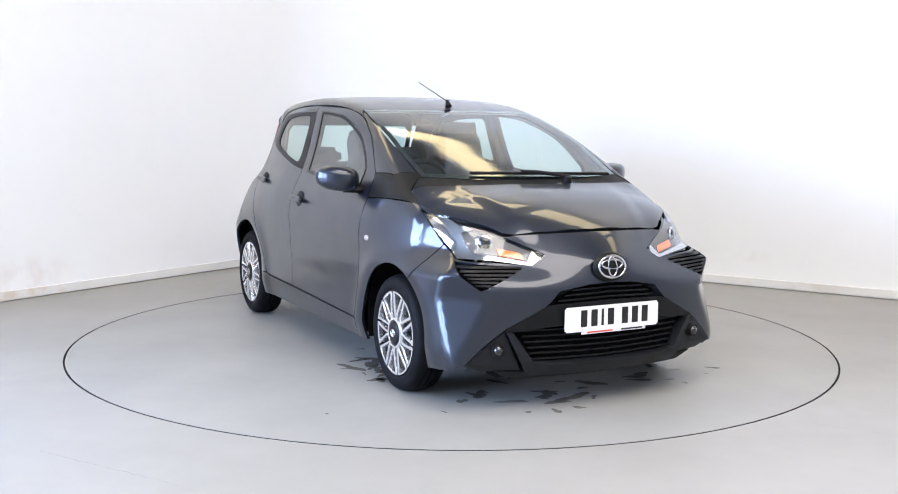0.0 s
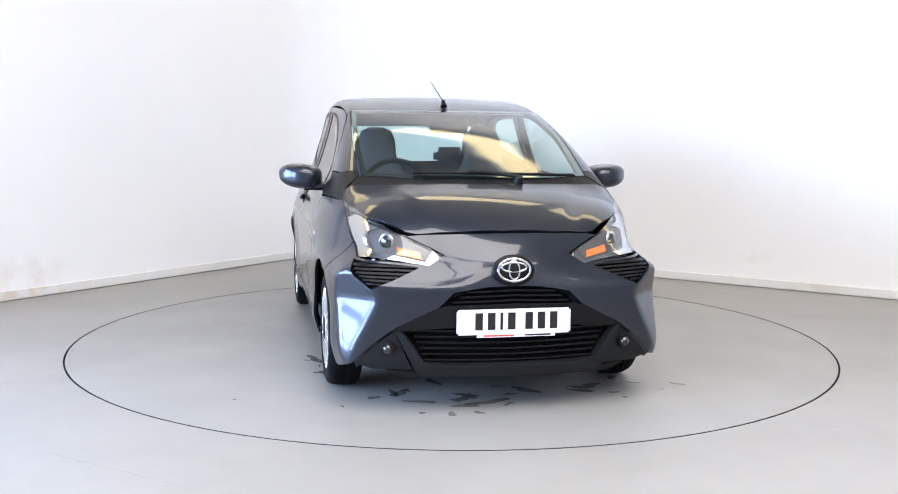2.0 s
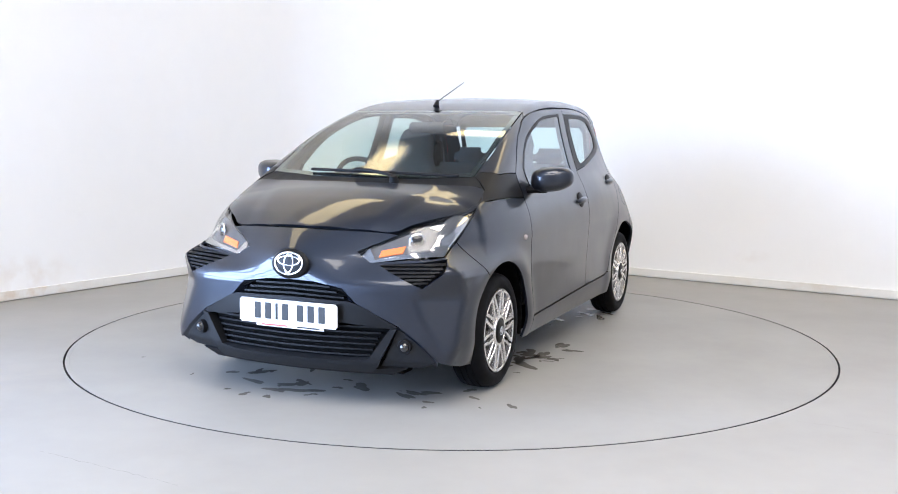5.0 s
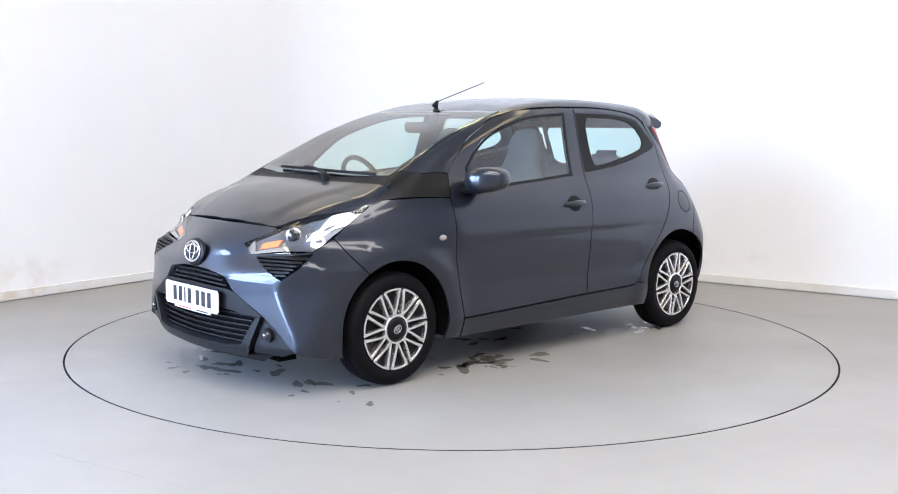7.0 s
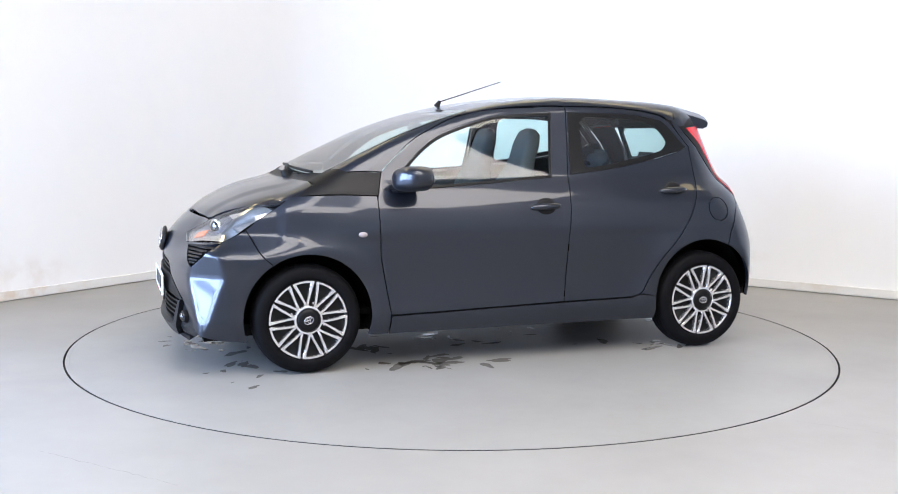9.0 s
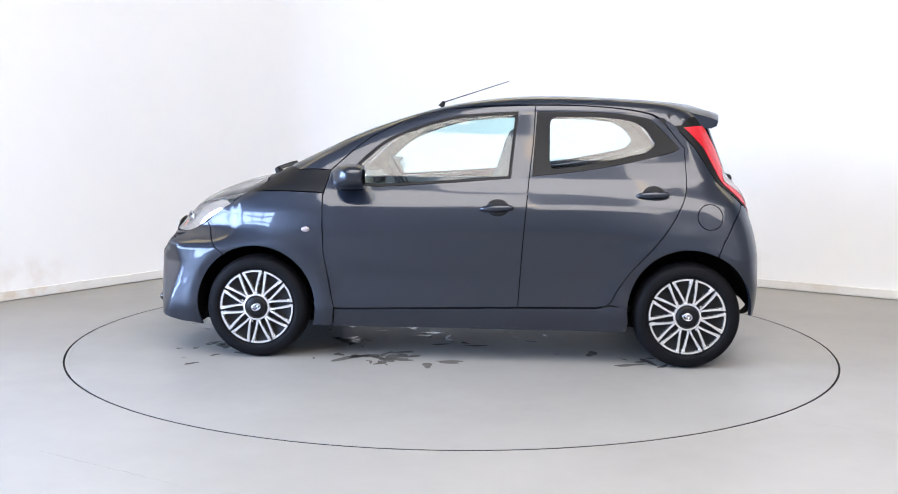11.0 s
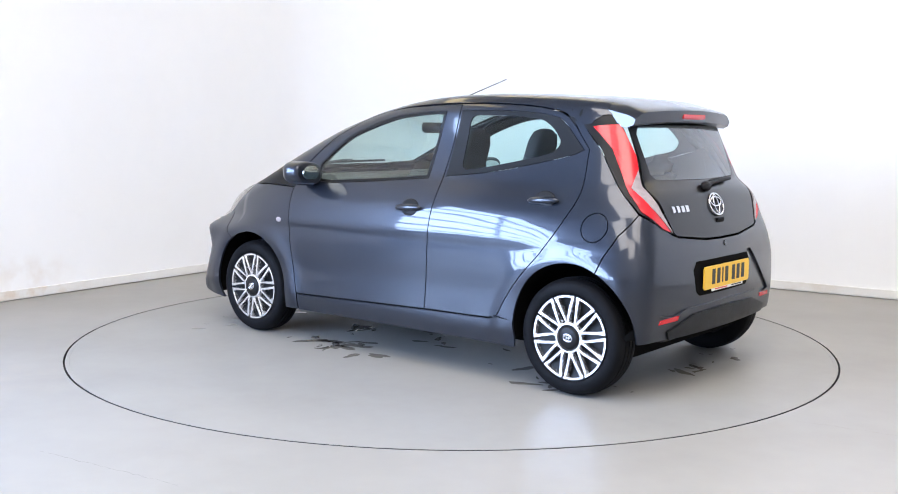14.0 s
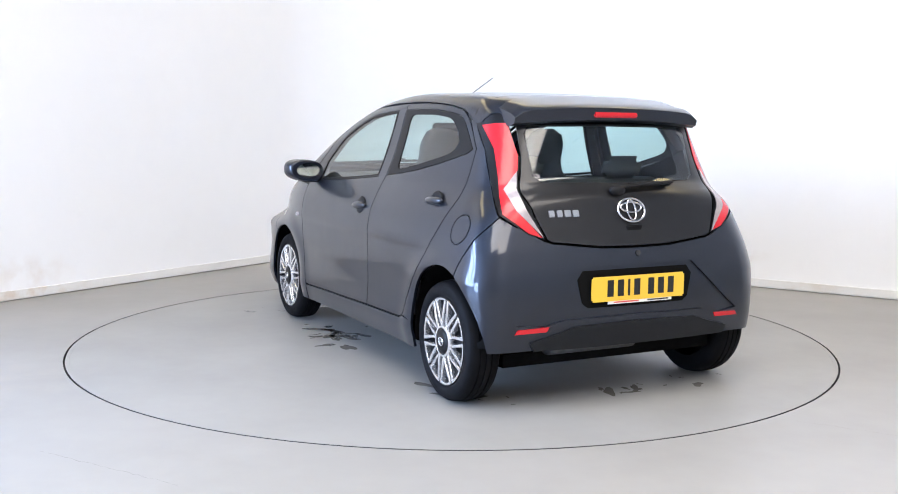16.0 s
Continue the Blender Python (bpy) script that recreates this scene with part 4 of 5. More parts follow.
def build_nose():
    K = MAT["black"]
    back = mirrored(front_pts((0.0, 0.584), (0.14, 0.58), (0.275, 0.556), (0.345, 0.486), (0.54, 0.388), (0.66, 0.26), (0.62, 0.215), (0.30, 0.19), (0.0, 0.18)))
    g = panel("grille", HEAD_ON, back, MAT["inner"], CAR, off=-0.045, gap=0, both=False, rim=0.0, label="black slatted front grille")[0]
    for k, z in enumerate((0.556, 0.534, 0.512)):
        strip("slat", z - 0.004, z + 0.004, 0.20 + 0.035 * k, -0.012, MAT["slat"], g, tilt=-0.03)
    bar = mirrored(front_pts((0.0, 0.498), (0.30, 0.490), (0.35, 0.476), (0.525, 0.384), (0.50, 0.375), (0.30, 0.392), (0.0, 0.395)))
    panel("bumper_bar", HEAD_ON, bar, MAT["slat"], g, off=0.002, gap=0, both=False, rim=0.04)
    for k in range(6):
        z = 0.372 - 0.026 * k
        strip("slat", z - 0.004, z + 0.004, 0.455 - 0.012 * k, -0.018, MAT["slat"], g, tilt=0.01)
    lip = mirrored(front_pts((0.0, 0.222), (0.30, 0.224), (0.395, 0.235), (0.49, 0.372), (0.523, 0.378), (0.435, 0.205), (0.40, 0.178), (0.0, 0.170)))
    panel("lower_lip", HEAD_ON, lip, MAT["grey_plastic"], CAR, off=0.012, gap=0, both=False, rim=0.05, label="dark grey plastic lower lip")
    panel("apron", HEAD_ON, mirrored(front_pts((0.0, 0.172), (0.41, 0.180), (0.56, 0.19), (0.48, 0.152), (0.0, 0.150))), K, CAR, off=-0.005, gap=0, both=False, rim=0.05)
    for sg in (1, -1):      # inner bevel of the diagonal bumper arms
        top = smooth_line(front_pts((0.70, 0.232), (0.625, 0.308), (0.525, 0.385), (0.33, 0.482), (0.262, 0.548), (0.12, 0.570)), 6)
        bm = bmesh.new()
        rows = []
        for p in top:
            k = min(1.0, 0.35 + (p[1] - 0.10) * 2.0)
            rows.append([bm.verts.new((p[0] - a * 0.028, (p[1] - a * 0.016 * k) * sg, p[2] - a * 0.030 * k)) for a in (0.0, 0.35, 0.7, 1.0)])
        for a, b in zip(rows, rows[1:]):
            for j in range(3):
                bm.faces.new((a[j], b[j], b[j + 1], a[j + 1]))
        bmesh.ops.recalc_face_normals(bm, faces=bm.faces)
        part("bumper_bevel", bm, MAT["paint"], CAR, smooth=True)
    pods = panel("lamp_pod", Along((-0.9, -0.3, 0)), front_pts((0.528, 0.384), (0.625, 0.310), (0.706, 0.224), (0.62, 0.190), (0.44, 0.19)), MAT["grey_plastic"], CAR, off=-0.012, gap=0.001, rim=0.02)
    for pod, sg in zip(pods, (1, -1)):
        bm = bmesh.new()
        m = pose(float(front_pts((0.553, 0.296))[0][0]) - 0.006, 0.553 * sg, 0.296, 0, 90, 16 * sg)
        bmesh.ops.create_cone(bm, cap_ends=True, radius1=0.036, radius2=0.030, depth=0.03, segments=28, matrix=m)
        part("fog_lamp_bezel", bm, MAT["black"], pod)
        bm = bmesh.new()
        bmesh.ops.create_uvsphere(bm, u_segments=20, v_segments=10, radius=0.024, matrix=m @ pose(0, 0, 0.006))
        part("fog_lamp", bm, MAT["black_gloss"], pod, smooth=True)
    for v, sg in zip(panel("bumper_vent", Along((-0.8, -0.6, 0)), VENT, MAT["inner"], CAR, off=-0.022, gap=-0.004, rim=0, label="black ribbed vent below the headlamp"), (1, -1)):
        for k in range(6):
            z = 0.655 - 0.017 * k
            w = 1 - k / 6.3
            c = mixp(mixp(VENT[0], VENT[1], 0.52), VENT[3], k / 6.3 * 0.97)
            a, b = mixp(c, (1.75, 0.395, z), w * 0.98), mixp(c, (1.570, 0.650, z + 0.01), w * 0.98)
            pts = raw(a, b)
            o = cat(pts + (0, 0, 0.0045), pts[::-1] - (0, 0, 0.0045))
            q = Along((-0.8, -0.6, 0))
            ob = panel("rib", q, on_body(q, q.flat(o))[0], MAT["slat"], v, off=-0.003, gap=0, rim=0.02, both=False, edge=0.04)[0]
            ob.scale = (1, sg, 1)


def build_headlamps():
    q = Along((-0.72, -0.62, -0.3))
    low = lambda u: mixp(B, C, u)
    high = lambda u: mixp(H, F, u)
    uv = lambda u, v: mixp(low(u), high(u), v)
    fit_on = lambda pts: on_body(q, q.flat(np.array(pts)))[0]
    outline = fit_on(HEADLAMP)
    bases = panel("headlamp", q, outline, MAT["black_gloss"], CAR, off=-0.020, rim=0, gap=0, label="clear headlamp with chrome surround")
    tray = fit_on([mixp(A, B, 0.35), B, low(0.5), C, mixp(C, D, 0.55), D, mixp(D, E, 0.42), mixp(F, E, 0.30), uv(0.93, 0.86), uv(0.55, 0.92), uv(0.1, 0.95), H])
    eye = fit_on([uv(0.08, 0.22), uv(0.4, 0.20), uv(0.78, 0.20), uv(0.86, 0.38), uv(0.90, 0.66), uv(0.74, 0.88), uv(0.35, 0.92), uv(0.03, 0.92)])
    parts = [panel("chrome_surround", q, tray, MAT["chrome"], None, holes=[eye], off=-0.007, rim=0.014, gap=0.003, label="chrome surround"),
             panel("reflector_bowl", q, eye, MAT["lamp_bowl"], None, off=-0.017, rim=0, gap=-0.003),
             panel("indicator_lens", q, fit_on([uv(0.12, 0.30), uv(0.42, 0.27), uv(0.46, 0.50), uv(0.16, 0.62)]), MAT["orange"], None, off=-0.011, rim=0.01, gap=0, label="orange indicator lens"),
             panel("cover", q, outline, MAT["lens"], None, off=0.0015, rim=0, gap=0.002, label="clear cover")]
    for pair in parts:
        for ob, base in zip(pair, bases):
            ob.parent = base
            if ob.name.startswith("cover"):
                ob.visible_shadow = False
    c = fit_on([uv(0.62, 0.50)])[0]
    for base, sg in zip(bases, (1, -1)):
        for nm, r, dep, mat in (("projector_ring", 0.041, 0.010, "chrome"), ("projector_lens", 0.034, 0.018, "black_gloss")):
            bm = bmesh.new()
            bmesh.ops.create_uvsphere(bm, u_segments=28, v_segments=14, radius=1, matrix=Matrix.Diagonal((dep, r, r, 1)))
            ob = part(nm, bm, MAT[mat], base, smooth=True)
            ob.matrix_basis = pose(c[0] - 0.012, (c[1] - 0.009) * sg, c[2] - 0.002, 0, 0, 38 * sg)


def build_tail():
    q = Along((0.75, -0.6, -0.25))
    on = lambda pts: on_body(q, q.flat(np.array(pts)))[0]
    edge = on([(-1.100, 0.596, 1.300), (-1.245, 0.525, 1.305), (-1.262, 0.512, 1.300), (-1.349, 0.506, 1.142), (-1.372, 0.520, 1.078), (-1.402, 0.540, 0.998),
               (-1.47, 0.515, 0.89), (-1.535, 0.472, 0.782), (-1.505, 0.540, 0.800), (-1.425, 0.640, 0.880), (-1.360, 0.642, 0.966), (-1.285, 0.626, 1.07), (-1.211, 0.606, 1.177)])
    bases = panel("tail_lamp", q, edge, MAT["slat"], CAR, off=0.001, rim=0.02, gap=0.002, label="red and clear tail lamp in a gloss black surround")
    red = on([(-1.152, 0.588, 1.288), (-1.258, 0.516, 1.296), (-1.345, 0.509, 1.150), (-1.368, 0.523, 1.085), (-1.376, 0.588, 1.005), (-1.45, 0.565, 0.905), (-1.53, 0.488, 0.792), (-1.50, 0.535, 0.806),
              (-1.428, 0.625, 0.885), (-1.376, 0.620, 0.972), (-1.318, 0.598, 1.07), (-1.250, 0.578, 1.18)])
    clear = on([(-1.366, 0.527, 1.08), (-1.396, 0.543, 1.0), (-1.464, 0.517, 0.89), (-1.528, 0.478, 0.79), (-1.45, 0.568, 0.90), (-1.376, 0.600, 1.0)])
    for nm, o, mat, off in (("red_lens", red, "red", 0.0035), ("clear_lens", clear, "clear", 0.006)):
        for ob, b in zip(panel(nm, q, o, MAT[mat], None, off=off, rim=0.006, gap=0, label=nm.replace("_", " ")), bases):
            ob.parent = b
    # Body-paint roof corner, coloured black to darken away its daylight reflection.
    cheek = np.array([(-1.03, 0.62, 1.318), (-1.10, 0.596, 1.296), (-1.262, 0.512, 1.296), (-1.262, 0.485, 1.375), (-1.10, 0.54, 1.39), (-1.0, 0.58, 1.37)])
    qc = Along((0.35, -0.75, -0.55))
    panel("roof_corner", qc, on_body(qc, qc.flat(cheek))[0], MAT["slat"], CAR, off=-0.004, gap=0, rim=0)
    # spoiler
    bm = bmesh.new()
    rows = []
    for y in np.linspace(-0.525, 0.525, 27):
        t = abs(y) / 0.525
        xr = -1.392 + 0.050 * t ** 2
        zt = 1.384 - 0.022 * t ** 2
        drop = 0.03 * max(0, t - 0.9) / 0.1
        za, zb = (float(v[2]) for v in top_pts((-1.10, y), (-1.20, y)))
        prof = [(-1.10, za + 0.001), (-1.20, zb + 0.003), (-1.30, min(zt + 0.013, zb - 0.006) - drop * 0.5), (xr + 0.012, zt - 0.002 - drop), (xr, zt - 0.012 - drop),
                (xr + 0.008, zt - 0.066), (xr + 0.03, zt - 0.074), (-1.31, zt - 0.078), (-1.25, zt - 0.075)]
        rows.append([bm.verts.new((x, y, z)) for x, z in prof])
    for a, b in zip(rows, rows[1:]):
        for i in range(len(a) - 1):
            bm.faces.new((a[i], a[i + 1], b[i + 1], b[i]))
    bm.faces.new(rows[0])
    bm.faces.new(rows[-1][::-1])
    bmesh.ops.recalc_face_normals(bm, faces=bm.faces)
    sp = part("spoiler", bm, MAT["paint"], CAR, "painted roof spoiler", True)
    sp.data.set_sharp_from_angle(angle=radians(38))
    bm = bmesh.new()
    box(bm, (0.02, 0.25, 0.030), pose(-1.381, 0, 1.342, 0, 8))
    bmesh.ops.bevel(bm, geom=bm.edges[:], offset=0.006, segments=2, affect="EDGES")
    part("brake_lamp", bm, MAT["red"], sp, "red high brake lamp")
    # reflectors, niche shade, lower panel
    for ob in panel("reflector", WRAP, rear_pts((0.47, 0.398), (0.62, 0.392), (0.635, 0.372), (0.48, 0.376)), MAT["red"], CAR, off=0.004, rim=0.01, gap=0, label="red rear reflector"):
        pass
    # Shallow near-black panel: its colour gives the shade of a deeper painted niche.
    panel("plate_niche_shade", TAIL_ON, mirrored(rear_pts((0.0, 0.642), (0.295, 0.640), (0.325, 0.60), (0.30, 0.492), (0.27, 0.470), (0.0, 0.468))), MAT["inner"], CAR, off=-0.010, gap=0, rim=0.004, both=False)
    panel("valance", TAIL_ON, mirrored(rear_pts((0.0, 0.400), (0.34, 0.392), (0.40, 0.372), (0.56, 0.330), (0.54, 0.292), (0.0, 0.292))), MAT["grey_plastic"], CAR, off=0.010, gap=0, rim=0.02, both=False, label="dark grey plastic valance")
    bm = bmesh.new()
    bmesh.ops.create_cone(bm, cap_ends=True, radius1=0.016, radius2=0.013, depth=0.014, segments=20, matrix=pose(-1.578, -0.003, 0.708, 0, -80))
    part("tailgate_lock", bm, MAT["black_gloss"], CAR)
    bm = bmesh.new()
    box(bm, (0.014, 0.085, 0.045), pose(-1.542, -0.003, 0.815, 0, -20))
    bmesh.ops.bevel(bm, geom=bm.edges[:], offset=0.004, segments=2, affect="EDGES")
    part("camera_housing", bm, MAT["black"], CAR)


def emblem(parent, m, w, h, dark):
    """A plain oval chrome badge of nested rings."""
    base = None
    if dark:
        bm = bmesh.new()
        bmesh.ops.create_uvsphere(bm, u_segments=32, v_segments=12, radius=1, matrix=m @ Matrix.Diagonal((0.020, w * 0.68, h * 0.70, 1)))
        base = part("emblem_base", bm, MAT["slat"], parent, "gloss black oval badge base", True)
    for nm, cw, ch, dz, th in (("emblem", 1.0, 1.0, 0.0, 0.010), ("emblem", 0.78, 0.42, 0.20, 0.009), ("emblem", 0.32, 0.86, 0.0, 0.009)):
        bm = bmesh.new()
        n, k = 40, 8
        rings = []
        for i in range(n):
            a = 2 * math.pi * i / n
            c = Vector((0.016 if dark else 0.004, math.cos(a) * w / 2 * cw, math.sin(a) * h / 2 * ch + dz * h / 2 * 1.2))
            o = Vector((0, math.cos(a) * h, math.sin(a) * w)).normalized()
            rings.append([bm.verts.new(m @ (c + o * (th * 0.6 * math.cos(2 * math.pi * j / k)) + Vector((0.004 * math.sin(2 * math.pi * j / k), 0, 0)))) for j in range(k)])
        for i in range(n):
            for j in range(k):
                bm.faces.new((rings[i][j], rings[(i + 1) % n][j], rings[(i + 1) % n][(j + 1) % k], rings[i][(j + 1) % k]))
        bmesh.ops.recalc_face_normals(bm, faces=bm.faces)
        part("emblem", bm, MAT["chrome"], base or parent, smooth=True)


def plate(m, mat, label):
    bm = bmesh.new()
    box(bm, (0.008, 0.522, 0.113), m)
    bmesh.ops.bevel(bm, geom=[e for e in bm.edges if abs((e.verts[0].co - e.verts[1].co).length - 0.008) < 1e-4], offset=0.008, segments=3, affect="EDGES")
    p = part("number_plate", bm, mat, CAR, label)
    y = -0.178
    for k in range(7):
        w = 0.012 if k == 2 else 0.034
        bm = bmesh.new()
        box(bm, (0.002, w, 0.076), m @ pose(0.0045, y + w / 2, 0.003))
        part("plate_mark", bm, MAT["ink"], p, "plain dark bar")
        y += w + (0.046 if k == 3 else 0.023)
    bm = bmesh.new()
    box(bm, (0.006, 0.36, 0.016), m @ pose(0.0, 0.01, -0.062))
    strip_ob = part("plate_strip", bm, MAT["white_plate"], p)
    for y0, w, mt in ((-0.07, 0.14, "red_ink"), (0.11, 0.12, "ink")):
        bm = bmesh.new()
        box(bm, (0.002, w, 0.006), m @ pose(0.004, y0, -0.062))
        part("strip_mark", bm, MAT[mt], p, "plain bar")


def build_wheels():
    def lathe(prof, n=56, closed=False):
        bm = bmesh.new()
        rings = [[bm.verts.new((r * math.cos(2 * math.pi * i / n), y, r * math.sin(2 * math.pi * i / n))) for r, y in prof] for i in range(n)]
        for i in range(n):
            a, b = rings[i], rings[(i + 1) % n]
            for j in range(len(prof) - 1):
                bm.faces.new((a[j], a[j + 1], b[j + 1], b[j]))
        bmesh.ops.recalc_face_normals(bm, faces=bm.faces)
        return bm
    tyre = [(0.195, -0.165), (0.245, -0.168), (0.268, -0.160), (0.279, -0.148), (0.2835, -0.130), (0.2845, -0.115), (0.279, -0.1145), (0.279, -0.1095), (0.2845, -0.109), (0.285, -0.085), (0.279, -0.0845), (0.279, -0.0795),
            (0.285, -0.079), (0.2845, -0.055), (0.279, -0.0545), (0.279, -0.0495), (0.2835, -0.049), (0.279, -0.028), (0.270, -0.012), (0.255, -0.004), (0.235, -0.001), (0.218, -0.003), (0.211, -0.009), (0.206, -0.016)]
    dish = [(0.210, -0.012), (0.206, -0.006), (0.201, -0.007), (0.198, -0.030), (0.15, -0.040), (0.07, -0.034), (0.001, -0.034)]
    disc = [(0.13, -0.050), (0.13, -0.06)]
    cap = [(0.001, 0.006), (0.040, 0.005), (0.054, 0.001), (0.060, -0.006), (0.061, -0.036)]
    meshes = {}
    hub = [(0.062, -0.030), (0.062, -0.004), (0.064, -0.001), (0.073, -0.002), (0.075, -0.005), (0.075, -0.030)]
    for nm, prof, mat in (("tyre", tyre, "rubber"), ("wheel", dish, "slat"), ("hub_cap", cap, "slat"), ("hub_ring", hub, "silver")):
        bm = lathe(prof)
        me = bpy.data.meshes.new(nm)
        bm.to_mesh(me)
        bm.free()
        me.materials.append(MAT[mat])
        me.polygons.foreach_set("use_smooth", [True] * len(me.polygons))
        me.set_sharp_from_angle(angle=radians(40))
        meshes[nm] = me
    # one silver spoke pair with its outer arc
    bm = bmesh.new()

    def ribbon(pts, widths, y0=-0.006, depth=0.024):
        rows = []
        for i, (p, w) in enumerate(zip(pts, widths)):
            a = pts[max(i - 1, 0)]
            b = pts[min(i + 1, len(pts) - 1)]
            d = Vector((b[0] - a[0], b[1] - a[1])).normalized()
            nx, nz = -d.y, d.x
            rows.append([bm.verts.new((p[0] + nx * s * w / 2 * k, y, p[1] + nz * s * w / 2 * k)) for s, y, k in ((-1, y0 - depth, 1.1), (-1, y0 - 0.002, 1), (-0.8, y0 + p[2], 1), (0.8, y0 + p[2], 1), (1, y0 - 0.002, 1), (1, y0 - depth, 1.1))])
        for a, b in zip(rows, rows[1:]):
            for j in range(5):
                bm.faces.new((a[j], b[j], b[j + 1], a[j + 1]))
        bm.faces.new(rows[0])
        bm.faces.new(rows[-1][::-1])
    polar = lambda r, deg, up=0.0: (r * math.cos(math.radians(deg)), r * math.sin(math.radians(deg)), up)
    for s in (1, -1):
        ribbon([polar(0.070, 2.4 * s), polar(0.10, 6.2 * s, 0.003), polar(0.15, 11.2 * s, 0.002), polar(0.198, 14.2 * s)], [0.0125, 0.0125, 0.0145, 0.0165])
    ribbon([polar(0.199, a) for a in np.linspace(-16.2, 16.2, 9)], [0.0120] * 9)
    bmesh.ops.recalc_face_normals(bm, faces=bm.faces)
    me = bpy.data.meshes.new("spoke")
    bm.to_mesh(me)
    bm.free()
    me.materials.append(MAT["silver"])
    meshes["spoke"] = me
    bm = bmesh.new()
    bmesh.ops.create_cone(bm, cap_ends=True, radius1=0.0065, radius2=0.0055, depth=0.012, segments=6)
    me = bpy.data.meshes.new("wheel_nut")
    bm.to_mesh(me)
    bm.free()
    me.materials.append(MAT["silver"])
    meshes["wheel_nut"] = me
    for sx in (1, -1):
        for sy in (1, -1):
            w = new("wheel", meshes["wheel"])
            w.parent = CAR
            w.matrix_basis = pose(sx * AXLE, sy * (0.787 if sx > 0 else 0.800), 0.2845, 0, 17 * sx + 8 * sy, 0 if sy > 0 else 180)
            tagged(w, "black wheel with machined silver twin spokes")
            for nm in ("tyre", "hub_cap", "hub_ring"):
                ob = new(nm, meshes[nm])
                ob.parent = w
            for k in range(10):
                ob = new("spoke", meshes["spoke"])
                ob.parent = w
                ob.matrix_basis = pose(0, 0, 0, 0, 36 * k, 0)
            for k in range(4):
                ob = new("wheel_nut", meshes["wheel_nut"])
                ob.parent = w
                a = math.radians(45 + 90 * k)
                ob.matrix_basis = pose(0.090 * math.cos(a), -0.032, 0.090 * math.sin(a), 90, 0, 0)
            emblem_small(w)


def emblem_small(w):
    for cw, ch, dz in ((0.048, 0.036, 0.0), (0.036, 0.014, 0.008), (0.015, 0.030, 0.0)):
        bm = bmesh.new()
        n = 24
        rows = []
        for i in range(n):
            a = 2 * math.pi * i / n
            rows.append([bm.verts.new((math.cos(a) * (cw / 2 + d), y, math.sin(a) * (ch / 2 + d) + dz)) for d, y in ((-0.002, 0.006), (0.0, 0.008), (0.002, 0.006))])
        for i in range(n):
            for j in range(2):
                bm.faces.new((rows[i][j], rows[i][j + 1], rows[(i + 1) % n][j + 1], rows[(i + 1) % n][j]))
        part("cap_emblem", bm, MAT["chrome"], w, smooth=True)


